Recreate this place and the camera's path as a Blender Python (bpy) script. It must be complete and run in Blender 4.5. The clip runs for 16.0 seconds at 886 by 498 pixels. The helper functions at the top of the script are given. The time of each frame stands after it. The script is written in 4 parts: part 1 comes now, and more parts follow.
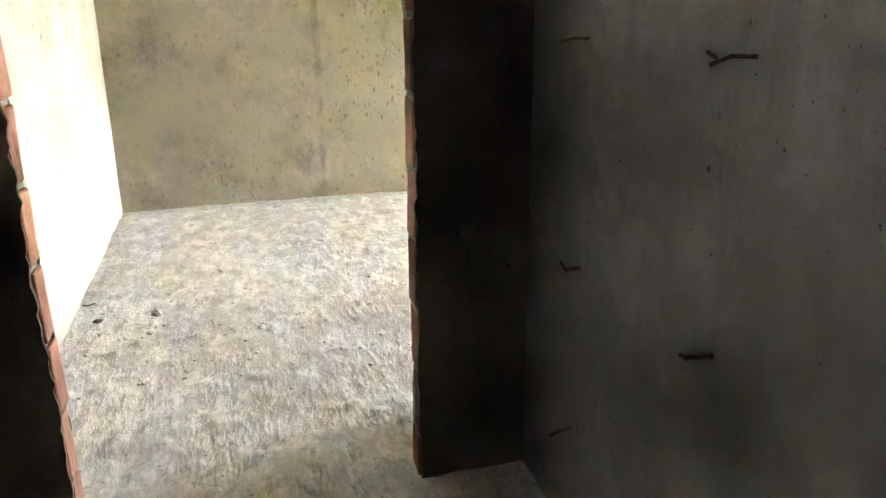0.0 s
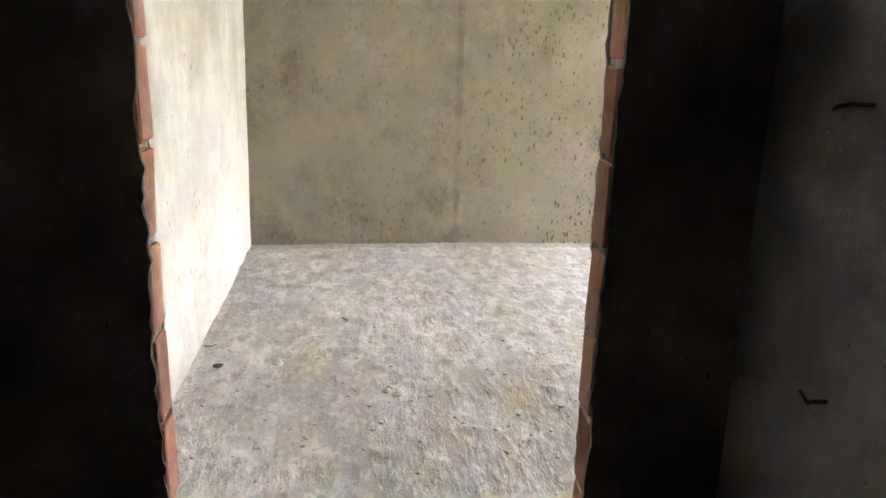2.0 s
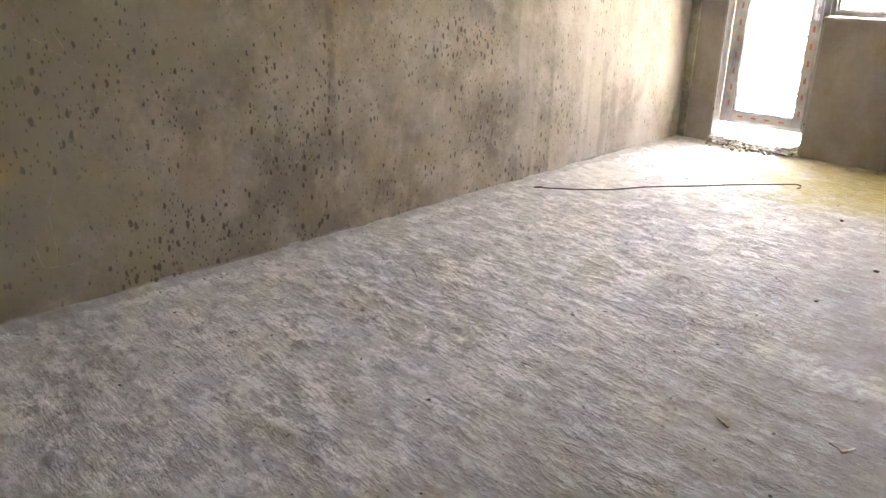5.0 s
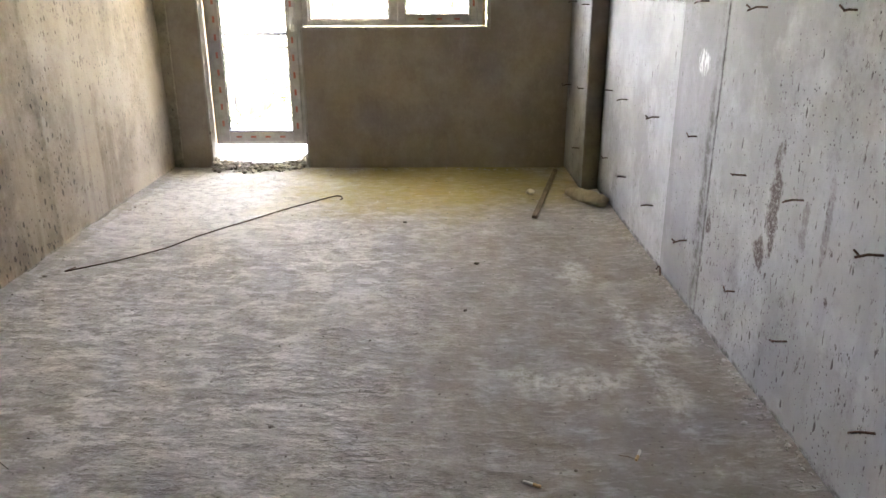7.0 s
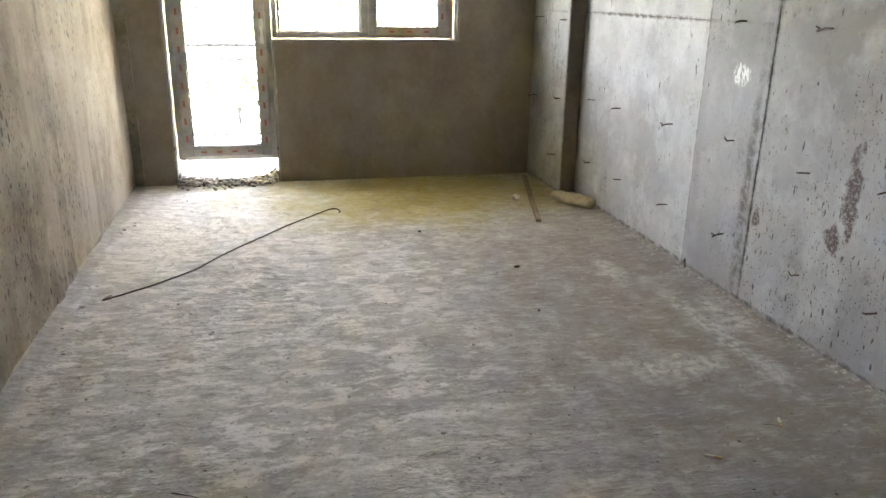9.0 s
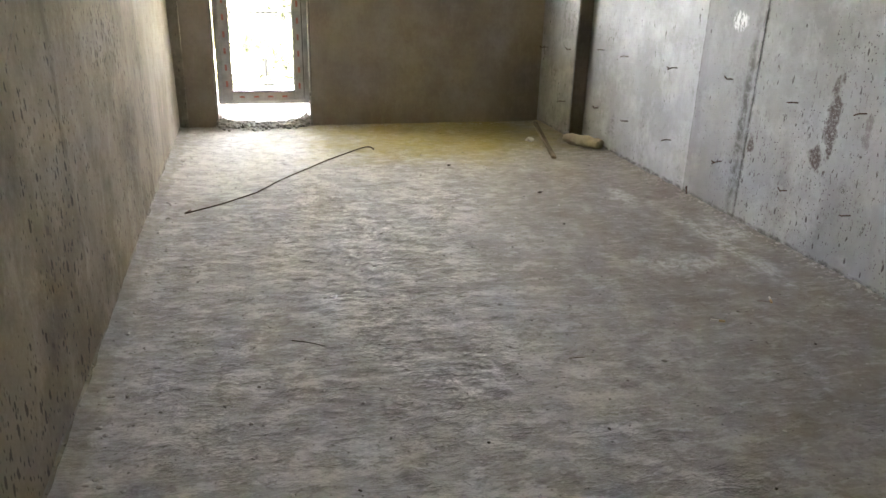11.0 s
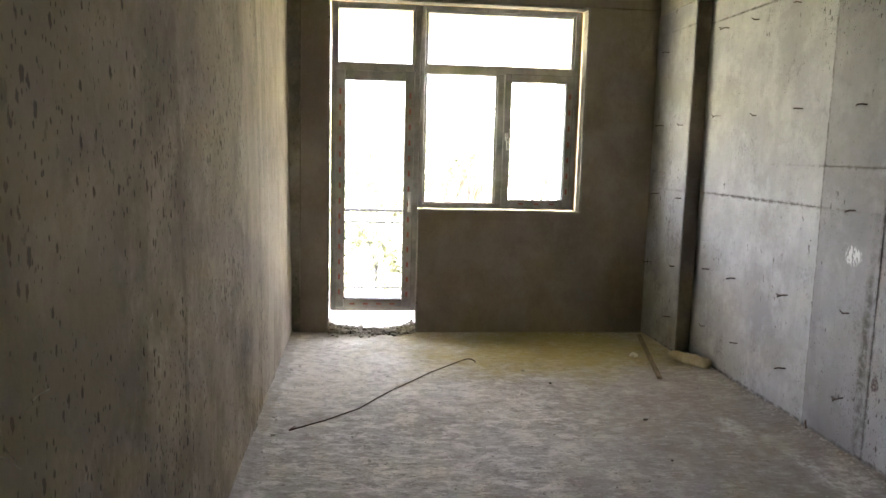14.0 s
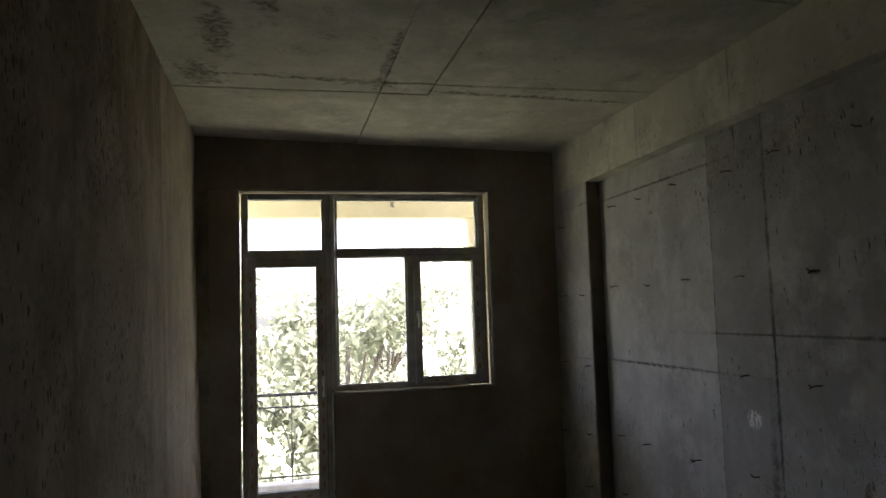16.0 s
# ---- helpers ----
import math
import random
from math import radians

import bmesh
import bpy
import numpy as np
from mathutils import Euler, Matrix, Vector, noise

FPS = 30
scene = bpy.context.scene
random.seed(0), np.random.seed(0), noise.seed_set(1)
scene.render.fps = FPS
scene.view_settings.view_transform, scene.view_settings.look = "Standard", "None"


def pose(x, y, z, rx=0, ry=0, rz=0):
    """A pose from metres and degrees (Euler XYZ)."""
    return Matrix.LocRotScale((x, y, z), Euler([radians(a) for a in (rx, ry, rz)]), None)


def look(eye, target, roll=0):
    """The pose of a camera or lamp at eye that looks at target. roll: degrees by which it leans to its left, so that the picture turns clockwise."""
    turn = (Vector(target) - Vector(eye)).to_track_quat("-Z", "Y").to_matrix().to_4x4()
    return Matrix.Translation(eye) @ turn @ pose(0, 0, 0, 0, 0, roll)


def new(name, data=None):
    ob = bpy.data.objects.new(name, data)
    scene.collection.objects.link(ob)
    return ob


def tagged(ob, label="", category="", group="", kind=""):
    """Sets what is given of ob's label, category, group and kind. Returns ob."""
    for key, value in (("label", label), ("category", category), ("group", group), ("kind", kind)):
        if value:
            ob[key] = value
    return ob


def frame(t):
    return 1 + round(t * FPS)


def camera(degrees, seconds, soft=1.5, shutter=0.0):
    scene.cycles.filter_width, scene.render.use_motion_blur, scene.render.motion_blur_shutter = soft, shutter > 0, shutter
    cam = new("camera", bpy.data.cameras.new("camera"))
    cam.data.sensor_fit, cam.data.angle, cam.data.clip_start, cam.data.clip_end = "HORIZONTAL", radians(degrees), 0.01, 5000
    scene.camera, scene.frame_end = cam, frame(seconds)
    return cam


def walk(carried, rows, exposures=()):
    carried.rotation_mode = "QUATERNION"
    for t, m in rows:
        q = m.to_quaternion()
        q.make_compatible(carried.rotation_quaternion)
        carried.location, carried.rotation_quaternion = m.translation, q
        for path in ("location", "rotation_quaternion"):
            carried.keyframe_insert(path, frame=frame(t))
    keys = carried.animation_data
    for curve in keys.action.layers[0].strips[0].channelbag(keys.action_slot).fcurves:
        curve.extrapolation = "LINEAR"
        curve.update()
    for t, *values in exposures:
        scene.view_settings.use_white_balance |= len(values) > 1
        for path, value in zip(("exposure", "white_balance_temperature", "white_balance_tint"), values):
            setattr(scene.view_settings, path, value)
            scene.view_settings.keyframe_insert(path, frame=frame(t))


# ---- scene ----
cam = camera(61.4, 16.0)
PATH = [
    (0.0, (-0.019, -2.299, 1.299), (0.502, -0.466, 0.691), -0.51),
    (0.5, (-0.098, -2.246, 1.31), (0.185, -0.352, 0.736), 1.19),
    (1.0, (-0.134, -2.217, 1.319), (0.076, -0.302, 0.782), 2.73),
    (1.5, (-0.129, -2.146, 1.318), (0.111, -0.228, 0.806), 2.79),
    (2.0, (-0.094, -1.92, 1.308), (0.146, -0.003, 0.792), 1.65),
    (2.5, (-0.072, -1.681, 1.313), (0.175, 0.224, 0.757), 1.79),
    (3.0, (-0.109, -1.379, 1.281), (0.244, 0.502, 0.701), 2.42),
    (3.2, (-0.116, -1.256, 1.28), (0.266, 0.614, 0.684), 1.81),
    (5.3, (0.18, 0.225, 1.35), (1.652, 1.378, 0.639), 0.74),
    (5.5, (0.21, 0.341, 1.354), (1.767, 1.381, 0.65), 0.6),
    (6.0, (0.248, 0.602, 1.292), (2.026, 1.205, 0.604), 1.9),
    (6.5, (0.356, 0.839, 1.279), (2.224, 1.07, 0.604), 1.5),
    (7.0, (0.442, 1.067, 1.313), (2.326, 1.053, 0.642), -0.1),
    (7.5, (0.424, 1.327, 1.321), (2.298, 1.071, 0.672), 1.0),
    (8.0, (0.442, 1.582, 1.322), (2.308, 1.241, 0.687), 0.3),
    (8.5, (0.49, 1.842, 1.321), (2.351, 1.454, 0.701), 0.0),
    (8.7, (0.483, 1.949, 1.34), (2.336, 1.538, 0.71), 0.5),
    (10.8, (-0.049, 2.433, 1.297), (1.77, 1.989, 0.595), 1.8),
    (11.0, (-0.065, 2.491, 1.261), (1.741, 2.021, 0.542), 1.7),
    (11.5, (-0.082, 2.537, 1.295), (1.688, 2.037, 0.511), 1.9),
    (12.0, (-0.056, 2.524, 1.31), (1.785, 2.154, 0.621), 1.0),
    (12.5, (-0.006, 2.484, 1.332), (1.878, 2.206, 0.719), 2.0),
    (13.0, (0.0, 2.492, 1.361), (1.907, 2.265, 0.801), 2.7),
    (13.5, (-0.024, 2.498, 1.438), (1.93, 2.301, 1.057), 2.5),
    (14.0, (-0.04, 2.502, 1.494), (1.931, 2.283, 1.233), 1.5),
    (14.5, (-0.069, 2.508, 1.534), (1.9, 2.202, 1.358), 0.9),
    (15.0, (-0.084, 2.478, 1.563), (1.885, 2.133, 1.507), -0.4),
    (15.5, (-0.087, 2.432, 1.624), (1.874, 2.047, 1.701), -1.5),
    (16.0, (-0.092, 2.467, 1.635), (1.853, 2.033, 1.804), -1.8),
]

EXPOSURES = [(0.0, 9.15, 7050, 13), (0.5, 9.0, 6950, 21), (1.0, 8.75, 6900, 22), (2.0, 8.65, 6850, 21), (2.5, 8.5, 6850, 21), (3.2, 8.1, 6850, 21), (5.5, 6.8, 6700, 25), (6.5, 6.35, 6750, 22), (7.0, 6.3, 6800, 21), (8.5, 6.25, 6750, 17), (11.5, 6.25, 6850, 16), (12.5, 6.2, 6850, 18), (13.0, 6.15, 6850, 18), (13.5, 6.2, 6850, 19), (14.0, 5.5, 6800, 20), (14.5, 4.75, 6700, 20), (15.0, 4.15, 6650, 20), (15.5, 3.47, 6600, 20), (16.0, 3.05, 6450, 20)]
walk(cam, [(t, look(eye, target, roll)) for t, eye, target, roll in PATH], EXPOSURES)

# ---- world and sun ----
world = bpy.data.worlds.new("sky")
scene.world = world
world.use_nodes = True
wn = world.node_tree
sky = wn.nodes.new("ShaderNodeTexSky")
sky.sky_type = "NISHITA"
sky.sun_disc = False
SUN_DIR = Vector((-0.45, -0.35, 0.82)).normalized()
sky.sun_elevation = math.asin(SUN_DIR.z)
sky.sun_rotation = math.atan2(SUN_DIR.x, SUN_DIR.y)
sky.air_density, sky.dust_density, sky.ozone_density = 1.0, 3.0, 0.6
wn.nodes["Background"].inputs["Strength"].default_value = 0.15
haze = wn.nodes.new("ShaderNodeHueSaturation")
haze.inputs["Saturation"].default_value = 0.5
wn.links.new(sky.outputs[0], haze.inputs["Color"])
wn.links.new(haze.outputs[0], wn.nodes["Background"].inputs["Color"])
sun = new("sun", bpy.data.lights.new("sun", "SUN"))
sun.data.energy, sun.data.angle, sun.data.color = 5.0, radians(0.6), (1.0, 0.95, 0.87)
sun.matrix_world = look(SUN_DIR * 40, (0, 0, 0))


YL = 3.05                                               # the long wall


# ---- materials ----
class Mat:
    """A node material that is written step by step."""

    def __init__(self, name, rough=0.9, metal=0.0):
        self.m = bpy.data.materials.new(name)
        self.m.use_nodes = True
        self.t = self.m.node_tree
        self.b = self.t.nodes["Principled BSDF"]
        self.b.inputs["Roughness"].default_value = rough
        self.b.inputs["Metallic"].default_value = metal
        self.b.inputs["Specular IOR Level"].default_value = 0.3
        self.co = self.t.nodes.new("ShaderNodeTexCoord").outputs["Object"]

    def n(self, kind, **inputs):
        node = self.t.nodes.new(kind)
        for k, v in inputs.items():
            self.put(node.inputs[k.replace("_", " ")], v)
        return node

    def put(self, socket, v):
        if hasattr(v, "is_output"):
            self.t.links.new(v, socket)
        else:
            socket.default_value = v

    def stretch(self, sx, sy, sz, ox=0.0):
        node = self.t.nodes.new("ShaderNodeMapping")
        self.put(node.inputs["Vector"], self.co)
        node.inputs["Scale"].default_value = (sx, sy, sz)
        node.inputs["Location"].default_value = (ox, ox * 0.7, ox * 1.3)
        return node.outputs[0]

    def noise(self, scale, detail=6.0, rough=0.6, vec=None, distort=0.0):
        node = self.n("ShaderNodeTexNoise", Scale=scale, Detail=detail, Roughness=rough, Distortion=distort)
        self.put(node.inputs["Vector"], vec or self.co)
        return node.outputs["Fac"]

    def ramp(self, fac, lo, hi, a=0.0, b=1.0):
        node = self.n("ShaderNodeMapRange")
        self.put(node.inputs["Value"], fac)
        for k, v in zip(("From Min", "From Max", "To Min", "To Max"), (lo, hi, a, b)):
            node.inputs[k].default_value = v
        return node.outputs[0]

    def math(self, op, a, b=0.0):
        node = self.t.nodes.new("ShaderNodeMath")
        node.operation = op
        self.put(node.inputs[0], a)
        self.put(node.inputs[1], b)
        return node.outputs[0]

    def mix(self, fac, a, b):
        node = self.t.nodes.new("ShaderNodeMix")
        node.data_type = "RGBA"
        self.put(node.inputs[0], fac)
        for sock, v in ((node.inputs[6], a), (node.inputs[7], b)):
            self.put(sock, v if hasattr(v, "is_output") else (*v, 1.0))
        return node.outputs[2]

    def axis(self, k):
        node = self.n("ShaderNodeSeparateXYZ")
        self.put(node.inputs[0], self.co)
        return node.outputs[k]

    def blob(self, centre, radii, rag=0.5, scale=9.0, soft=0.5):
        """1 inside a ragged patch round a place, 0 outside it."""
        node = self.t.nodes.new("ShaderNodeMapping")
        self.put(node.inputs["Vector"], self.co)
        node.inputs["Location"].default_value = [-c / r for c, r in zip(centre, radii)]
        node.inputs["Scale"].default_value = [1 / r for r in radii]
        ln = self.t.nodes.new("ShaderNodeVectorMath")
        ln.operation = "LENGTH"
        self.put(ln.inputs[0], node.outputs[0])
        d = self.math("ADD", ln.outputs["Value"], self.math("MULTIPLY", self.math("SUBTRACT", self.noise(scale), 0.5), rag * 4))
        return self.ramp(d, 1.0 + soft / 2, 1.0 - soft / 2)

    def specks(self, sx, sy, sz, size, rag=0.25, ox=0.0, zone=None):
        """Separate dark pits of uneven size: 1 inside a pit, 0 outside it."""
        node = self.t.nodes.new("ShaderNodeTexVoronoi")
        node.inputs["Scale"].default_value = 1.0
        self.put(node.inputs["Vector"], self.stretch(sx, sy, sz, ox))
        d = self.math("ADD", node.outputs["Distance"], self.math("MULTIPLY", self.math("SUBTRACT", self.noise(1.0, 3, 0.6, self.stretch(sx * 2.2, sy * 2.2, sz * 2.2, ox)), 0.5), rag * 2))
        if zone is not None:
            d = self.math("ADD", d, zone)
        return self.ramp(d, size + 0.03, size - 0.03)

    def base(self, colour):
        self.put(self.b.inputs["Base Color"], colour if hasattr(colour, "is_output") else (*colour, 1.0))
        return self

    def bump(self, height, strength=0.3, distance=0.01):
        node = self.n("ShaderNodeBump", Strength=strength, Distance=distance)
        self.put(node.inputs["Height"], height)
        if self.b.inputs["Normal"].is_linked:
            self.put(node.inputs["Normal"], self.b.inputs["Normal"].links[0].from_socket)
        self.put(self.b.inputs["Normal"], node.outputs[0])
        return self

    def rough(self, v):
        self.put(self.b.inputs["Roughness"], v)
        return self


def make_plaster(name, dark, mid, light, flecks=0.62, joints=(), fleck_colour=(0.042, 0.033, 0.026), runs=0.0, rough=0.92, ends=None):
    """Trowelled cement plaster with cloudy patches, dark upright flecks and, towards the window, pale runs."""
    m = Mat(name, rough)
    m.b.inputs["Specular IOR Level"].default_value = 0.12
    c = m.mix(m.ramp(m.noise(1.1, 7, 0.66), 0.43, 0.57), dark, mid)
    c = m.mix(m.ramp(m.noise(3.6, 8, 0.70, m.stretch(1, 1, 0.8, 4.0)), 0.49, 0.63, 0.0, 0.5), c, light)
    c = m.mix(m.ramp(m.noise(7.0, 8, 0.74, m.stretch(1, 1, 0.7, 6.0)), 0.51, 0.64, 0.0, 0.35), c, dark)
    c = m.mix(m.ramp(m.noise(26, 6, 0.72), 0.50, 0.68, 0.0, 0.38), c, dark)
    c = m.mix(m.ramp(m.noise(33, 6, 0.72, m.stretch(1, 1, 0.6, 2.0)), 0.54, 0.68, 0.0, 0.3), c, light)
    calm = 1.0
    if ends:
        # shade away from the window is put into ends[0]; ends[1] pales the window end
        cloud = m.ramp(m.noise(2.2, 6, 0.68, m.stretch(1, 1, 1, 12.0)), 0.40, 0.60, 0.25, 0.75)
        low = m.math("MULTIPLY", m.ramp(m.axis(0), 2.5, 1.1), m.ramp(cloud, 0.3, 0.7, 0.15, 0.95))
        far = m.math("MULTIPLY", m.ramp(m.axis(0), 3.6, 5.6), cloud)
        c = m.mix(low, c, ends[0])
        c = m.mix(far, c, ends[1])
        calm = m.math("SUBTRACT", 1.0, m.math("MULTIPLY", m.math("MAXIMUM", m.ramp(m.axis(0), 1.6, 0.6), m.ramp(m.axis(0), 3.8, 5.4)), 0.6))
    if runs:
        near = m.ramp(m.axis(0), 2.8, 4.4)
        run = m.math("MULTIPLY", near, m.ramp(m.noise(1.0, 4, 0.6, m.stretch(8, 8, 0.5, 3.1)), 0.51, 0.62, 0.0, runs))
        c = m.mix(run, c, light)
    if flecks < 1:
        zone = m.ramp(m.noise(1.9, 4, 0.6, m.stretch(1, 1, 1, 9.0)), 0.38, 0.62, 0.14, -0.02)
        size = 0.215 - 1.2 * (flecks - 0.595)
        fl = m.specks(25, 25, 13, size, 0.32, 5.0, zone)
        fl = m.math("MAXIMUM", fl, m.specks(52, 52, 28, size - 0.01, 0.30, 15.0, zone))
        fl = m.math("MAXIMUM", fl, m.math("MULTIPLY", m.specks(12, 12, 8.0, size - 0.10, 0.5, 7.7, zone), 0.5))
        c = m.mix(m.math("MULTIPLY", m.math("MULTIPLY", fl, 0.75), calm), c, fleck_colour)
        m.bump(fl, 0.2, -0.003)
    for xj in joints:
        seam = m.math("MULTIPLY", m.blob((xj, YL, 1.3), (0.022, 3.0, 3.0), 0.55, 9.0, 0.8), m.ramp(m.noise(12, 5, 0.7), 0.42, 0.58, 0.15, 0.8))
        c = m.mix(seam, c, dark)
    m.base(c)
    m.bump(m.noise(9, 8, 0.66), 0.4, 0.012)
    return m.bump(m.noise(70, 4, 0.6), 0.2, 0.003)


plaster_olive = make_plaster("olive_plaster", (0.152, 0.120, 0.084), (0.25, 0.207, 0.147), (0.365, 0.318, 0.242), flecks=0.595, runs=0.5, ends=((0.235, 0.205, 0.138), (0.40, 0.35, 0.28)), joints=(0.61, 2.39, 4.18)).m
plaster_pale = make_plaster("pale_plaster", (0.27, 0.248, 0.212), (0.345, 0.322, 0.287), (0.41, 0.39, 0.36), flecks=0.66).m
plaster_brown = make_plaster("brown_plaster", (0.24, 0.20, 0.165), (0.305, 0.265, 0.22), (0.37, 0.325, 0.275), flecks=1.0).m
# shade on the corridor skins and the column's side is put into this colour
plaster_shaded = make_plaster("shaded_plaster", (0.13, 0.11, 0.09), (0.19, 0.16, 0.13), (0.24, 0.21, 0.17), flecks=0.75).m
render_strip = make_plaster("mortar_strip", (0.17, 0.15, 0.12), (0.30, 0.27, 0.21), (0.44, 0.41, 0.34), flecks=0.64).m


def make_formwork(name, dark, mid, light, stains=False, damp=False, nick=0.67, seams=False):
    """Smooth cast concrete with tie holes, dribbles and rust spots."""
    m = Mat(name, 0.75)
    c = m.mix(m.ramp(m.noise(0.9, 7, 0.66), 0.42, 0.58), dark, mid)
    c = m.mix(m.ramp(m.noise(3.0, 8, 0.70), 0.48, 0.62, 0.0, 0.75), c, light)
    c = m.mix(m.ramp(m.noise(1.0, 6, 0.66, m.stretch(9, 9, 0.8, 2.0)), 0.52, 0.68, 0.0, 0.4), c, dark)
    c = m.mix(m.ramp(m.noise(16, 7, 0.72), 0.53, 0.66, 0.0, 0.45), c, dark)
    grime = m.math("MULTIPLY", m.ramp(m.noise(4.2, 8, 0.74, m.stretch(1, 1, 0.55, 17.0)), 0.54, 0.66, 0.0, 0.6), m.ramp(m.noise(42, 5, 0.7), 0.44, 0.58))
    c = m.mix(grime, c, (0.125, 0.115, 0.105))
    pits = m.ramp(m.noise(34, 3.5, 0.6), 0.70, 0.73)
    nicks = m.noise(2.4, 5, 0.62, m.stretch(15, 15, 4.2, 4.0))
    nicks = m.ramp(m.math("SUBTRACT", nicks, m.ramp(m.noise(1.5, 3), 0.35, 0.6, 0.10, 0.0)), nick, nick + 0.04)
    thin = m.ramp(m.noise(1.3, 4, 0.6, m.stretch(1, 1, 1, 6.0)), 0.38, 0.60, 0.17, -0.03)
    dash = m.specks(26, 26, 9, 0.10 - 1.5 * (nick - 0.63), 0.22, 3.0, thin)
    dots = m.specks(52, 52, 46, 0.13 - 1.5 * (nick - 0.63), 0.25, 8.0, thin)
    spots = m.math("MAXIMUM", m.math("MAXIMUM", pits, nicks), m.math("MAXIMUM", dash, dots))
    c = m.mix(m.math("MULTIPLY", spots, 0.9), c, (0.055, 0.045, 0.04))
    if stains:
        for centre, radii in (((2.71, 0, 0.66), (0.036, 0.4, 0.15)), ((2.77, 0, 0.47), (0.05, 0.4, 0.045)), ((2.38, 0, 0.69), (0.018, 0.4, 0.14)), ((2.50, 0, 0.64), (0.018, 0.4, 0.08)), ((3.24, 0, 0.42), (0.025, 0.4, 0.04))):
            patch = m.math("MULTIPLY", m.math("MULTIPLY", m.blob(centre, radii, 0.9, 14.0, 0.5), 1.0 if centre[0] > 2.6 else 0.5), m.ramp(m.noise(60, 6, 0.75), 0.40, 0.52, 0.25, 0.95))
            c = m.mix(patch, c, (0.075, 0.050, 0.043))
        for centre, radii in (((2.70, 0, 0.62), (0.22, 0.4, 0.32)), ((2.40, 0, 0.62), (0.16, 0.4, 0.28)), ((3.24, 0, 0.75), (0.10, 0.4, 0.75)), ((2.2, 0, 0.35), (0.5, 0.4, 0.22)), ((3.05, 0, 0.25), (0.4, 0.4, 0.2)), ((1.9, 0, 0.75), (0.25, 0.4, 0.3)), ((2.1, 0, 1.1), (0.3, 0.4, 0.2))):
            patch = m.math("MULTIPLY", m.blob(centre, radii, 0.6, 5.0, 0.8), m.ramp(m.noise(1.0, 5, 0.65, m.stretch(58, 58, 20)), 0.60, 0.63))
            c = m.mix(m.math("MULTIPLY", patch, 0.85), c, (0.09, 0.072, 0.062))
        for centre, radii in (((3.49, 0, 1.015), (0.060, 0.4, 0.048)),):
            patch = m.math("MULTIPLY", m.blob(centre, radii, 0.3, 30.0, 0.3), m.ramp(m.noise(1.0, 3, 0.6, m.stretch(60, 60, 22)), 0.44, 0.50))
            c = m.mix(m.math("MULTIPLY", patch, 0.8), c, (0.74, 0.735, 0.72))
    if seams:
        for centre, radii in (((4.55, 0, 1.239), (0.95, 1.0, 0.011)), ((4.55, 0, 2.456), (0.95, 1.0, 0.008)), ((2.6, 0, 1.465), (1.3, 1.0, 0.009)), ((3.283, 0, 1.2), (0.016, 1.0, 1.7)), ((3.80, 0, 1.2), (0.009, 1.0, 1.6)), ((3.34, 0, 0.5), (0.03, 1.0, 0.5)), ((4.5, 0, 0.01), (1.6, 1.0, 0.014)), ((2.2, 0, 0.01), (1.3, 1.0, 0.014))):
            line = m.math("MULTIPLY", m.blob(centre, radii, 0.55, 11.0, 0.9), m.ramp(m.noise(19, 6, 0.75), 0.40, 0.56, 0.0, 0.85))
            c = m.mix(line, c, (0.085, 0.075, 0.065))
    if damp:
        for centre, radii in (((4.36, 1.98, 3), (0.07, 0.22, 1)), ((4.40, 2.9, 3), (0.22, 0.12, 1)), ((4.34, 2.4, 3), (0.025, 0.5, 1)), ((4.0, 1.84, 3), (0.5, 0.03, 1)), ((3.7, 2.75, 3), (0.3, 0.07, 1)), ((4.44, 0.8, 3), (0.04, 0.7, 1)), ((3.3, 2.5, 3), (0.1, 0.06, 1))):
            patch = m.math("MULTIPLY", m.blob(centre, radii, 0.7, 12.0, 0.5), m.ramp(m.noise(28, 4, 0.6), 0.40, 0.60, 0.2, 0.9))
            c = m.mix(patch, c, (0.085, 0.075, 0.06))
    m.base(c)
    m.bump(spots, 0.6, -0.005)
    m.bump(m.noise(7, 8, 0.6), 0.22, 0.008)
    return m.bump(m.noise(120, 3, 0.6), 0.15, 0.002)


formwork_grey = make_formwork("grey_formwork_concrete", (0.215, 0.212, 0.20), (0.30, 0.297, 0.283), (0.375, 0.371, 0.356), True, nick=0.63, seams=True).m
formwork_strip = make_formwork("dull_formwork_concrete", (0.20, 0.198, 0.19), (0.265, 0.262, 0.255), (0.33, 0.328, 0.32), True, nick=0.635, seams=True).m
# darker copy of the grey concrete: the corridor's dimness is put into its colour
formwork_shaded = make_formwork("shaded_formwork_concrete", (0.15, 0.145, 0.128), (0.21, 0.205, 0.185), (0.27, 0.262, 0.24), nick=0.68).m
formwork_pale = make_formwork("pale_formwork_concrete", (0.29, 0.288, 0.276), (0.385, 0.385, 0.376), (0.46, 0.46, 0.455), nick=0.64, seams=True).m
formwork_ceiling = make_formwork("ceiling_concrete", (0.36, 0.355, 0.295), (0.47, 0.46, 0.39), (0.56, 0.55, 0.48)).m


formwork_slab = make_formwork("ceiling_slab_concrete", (0.36, 0.355, 0.295), (0.47, 0.46, 0.39), (0.56, 0.55, 0.48), damp=True).m


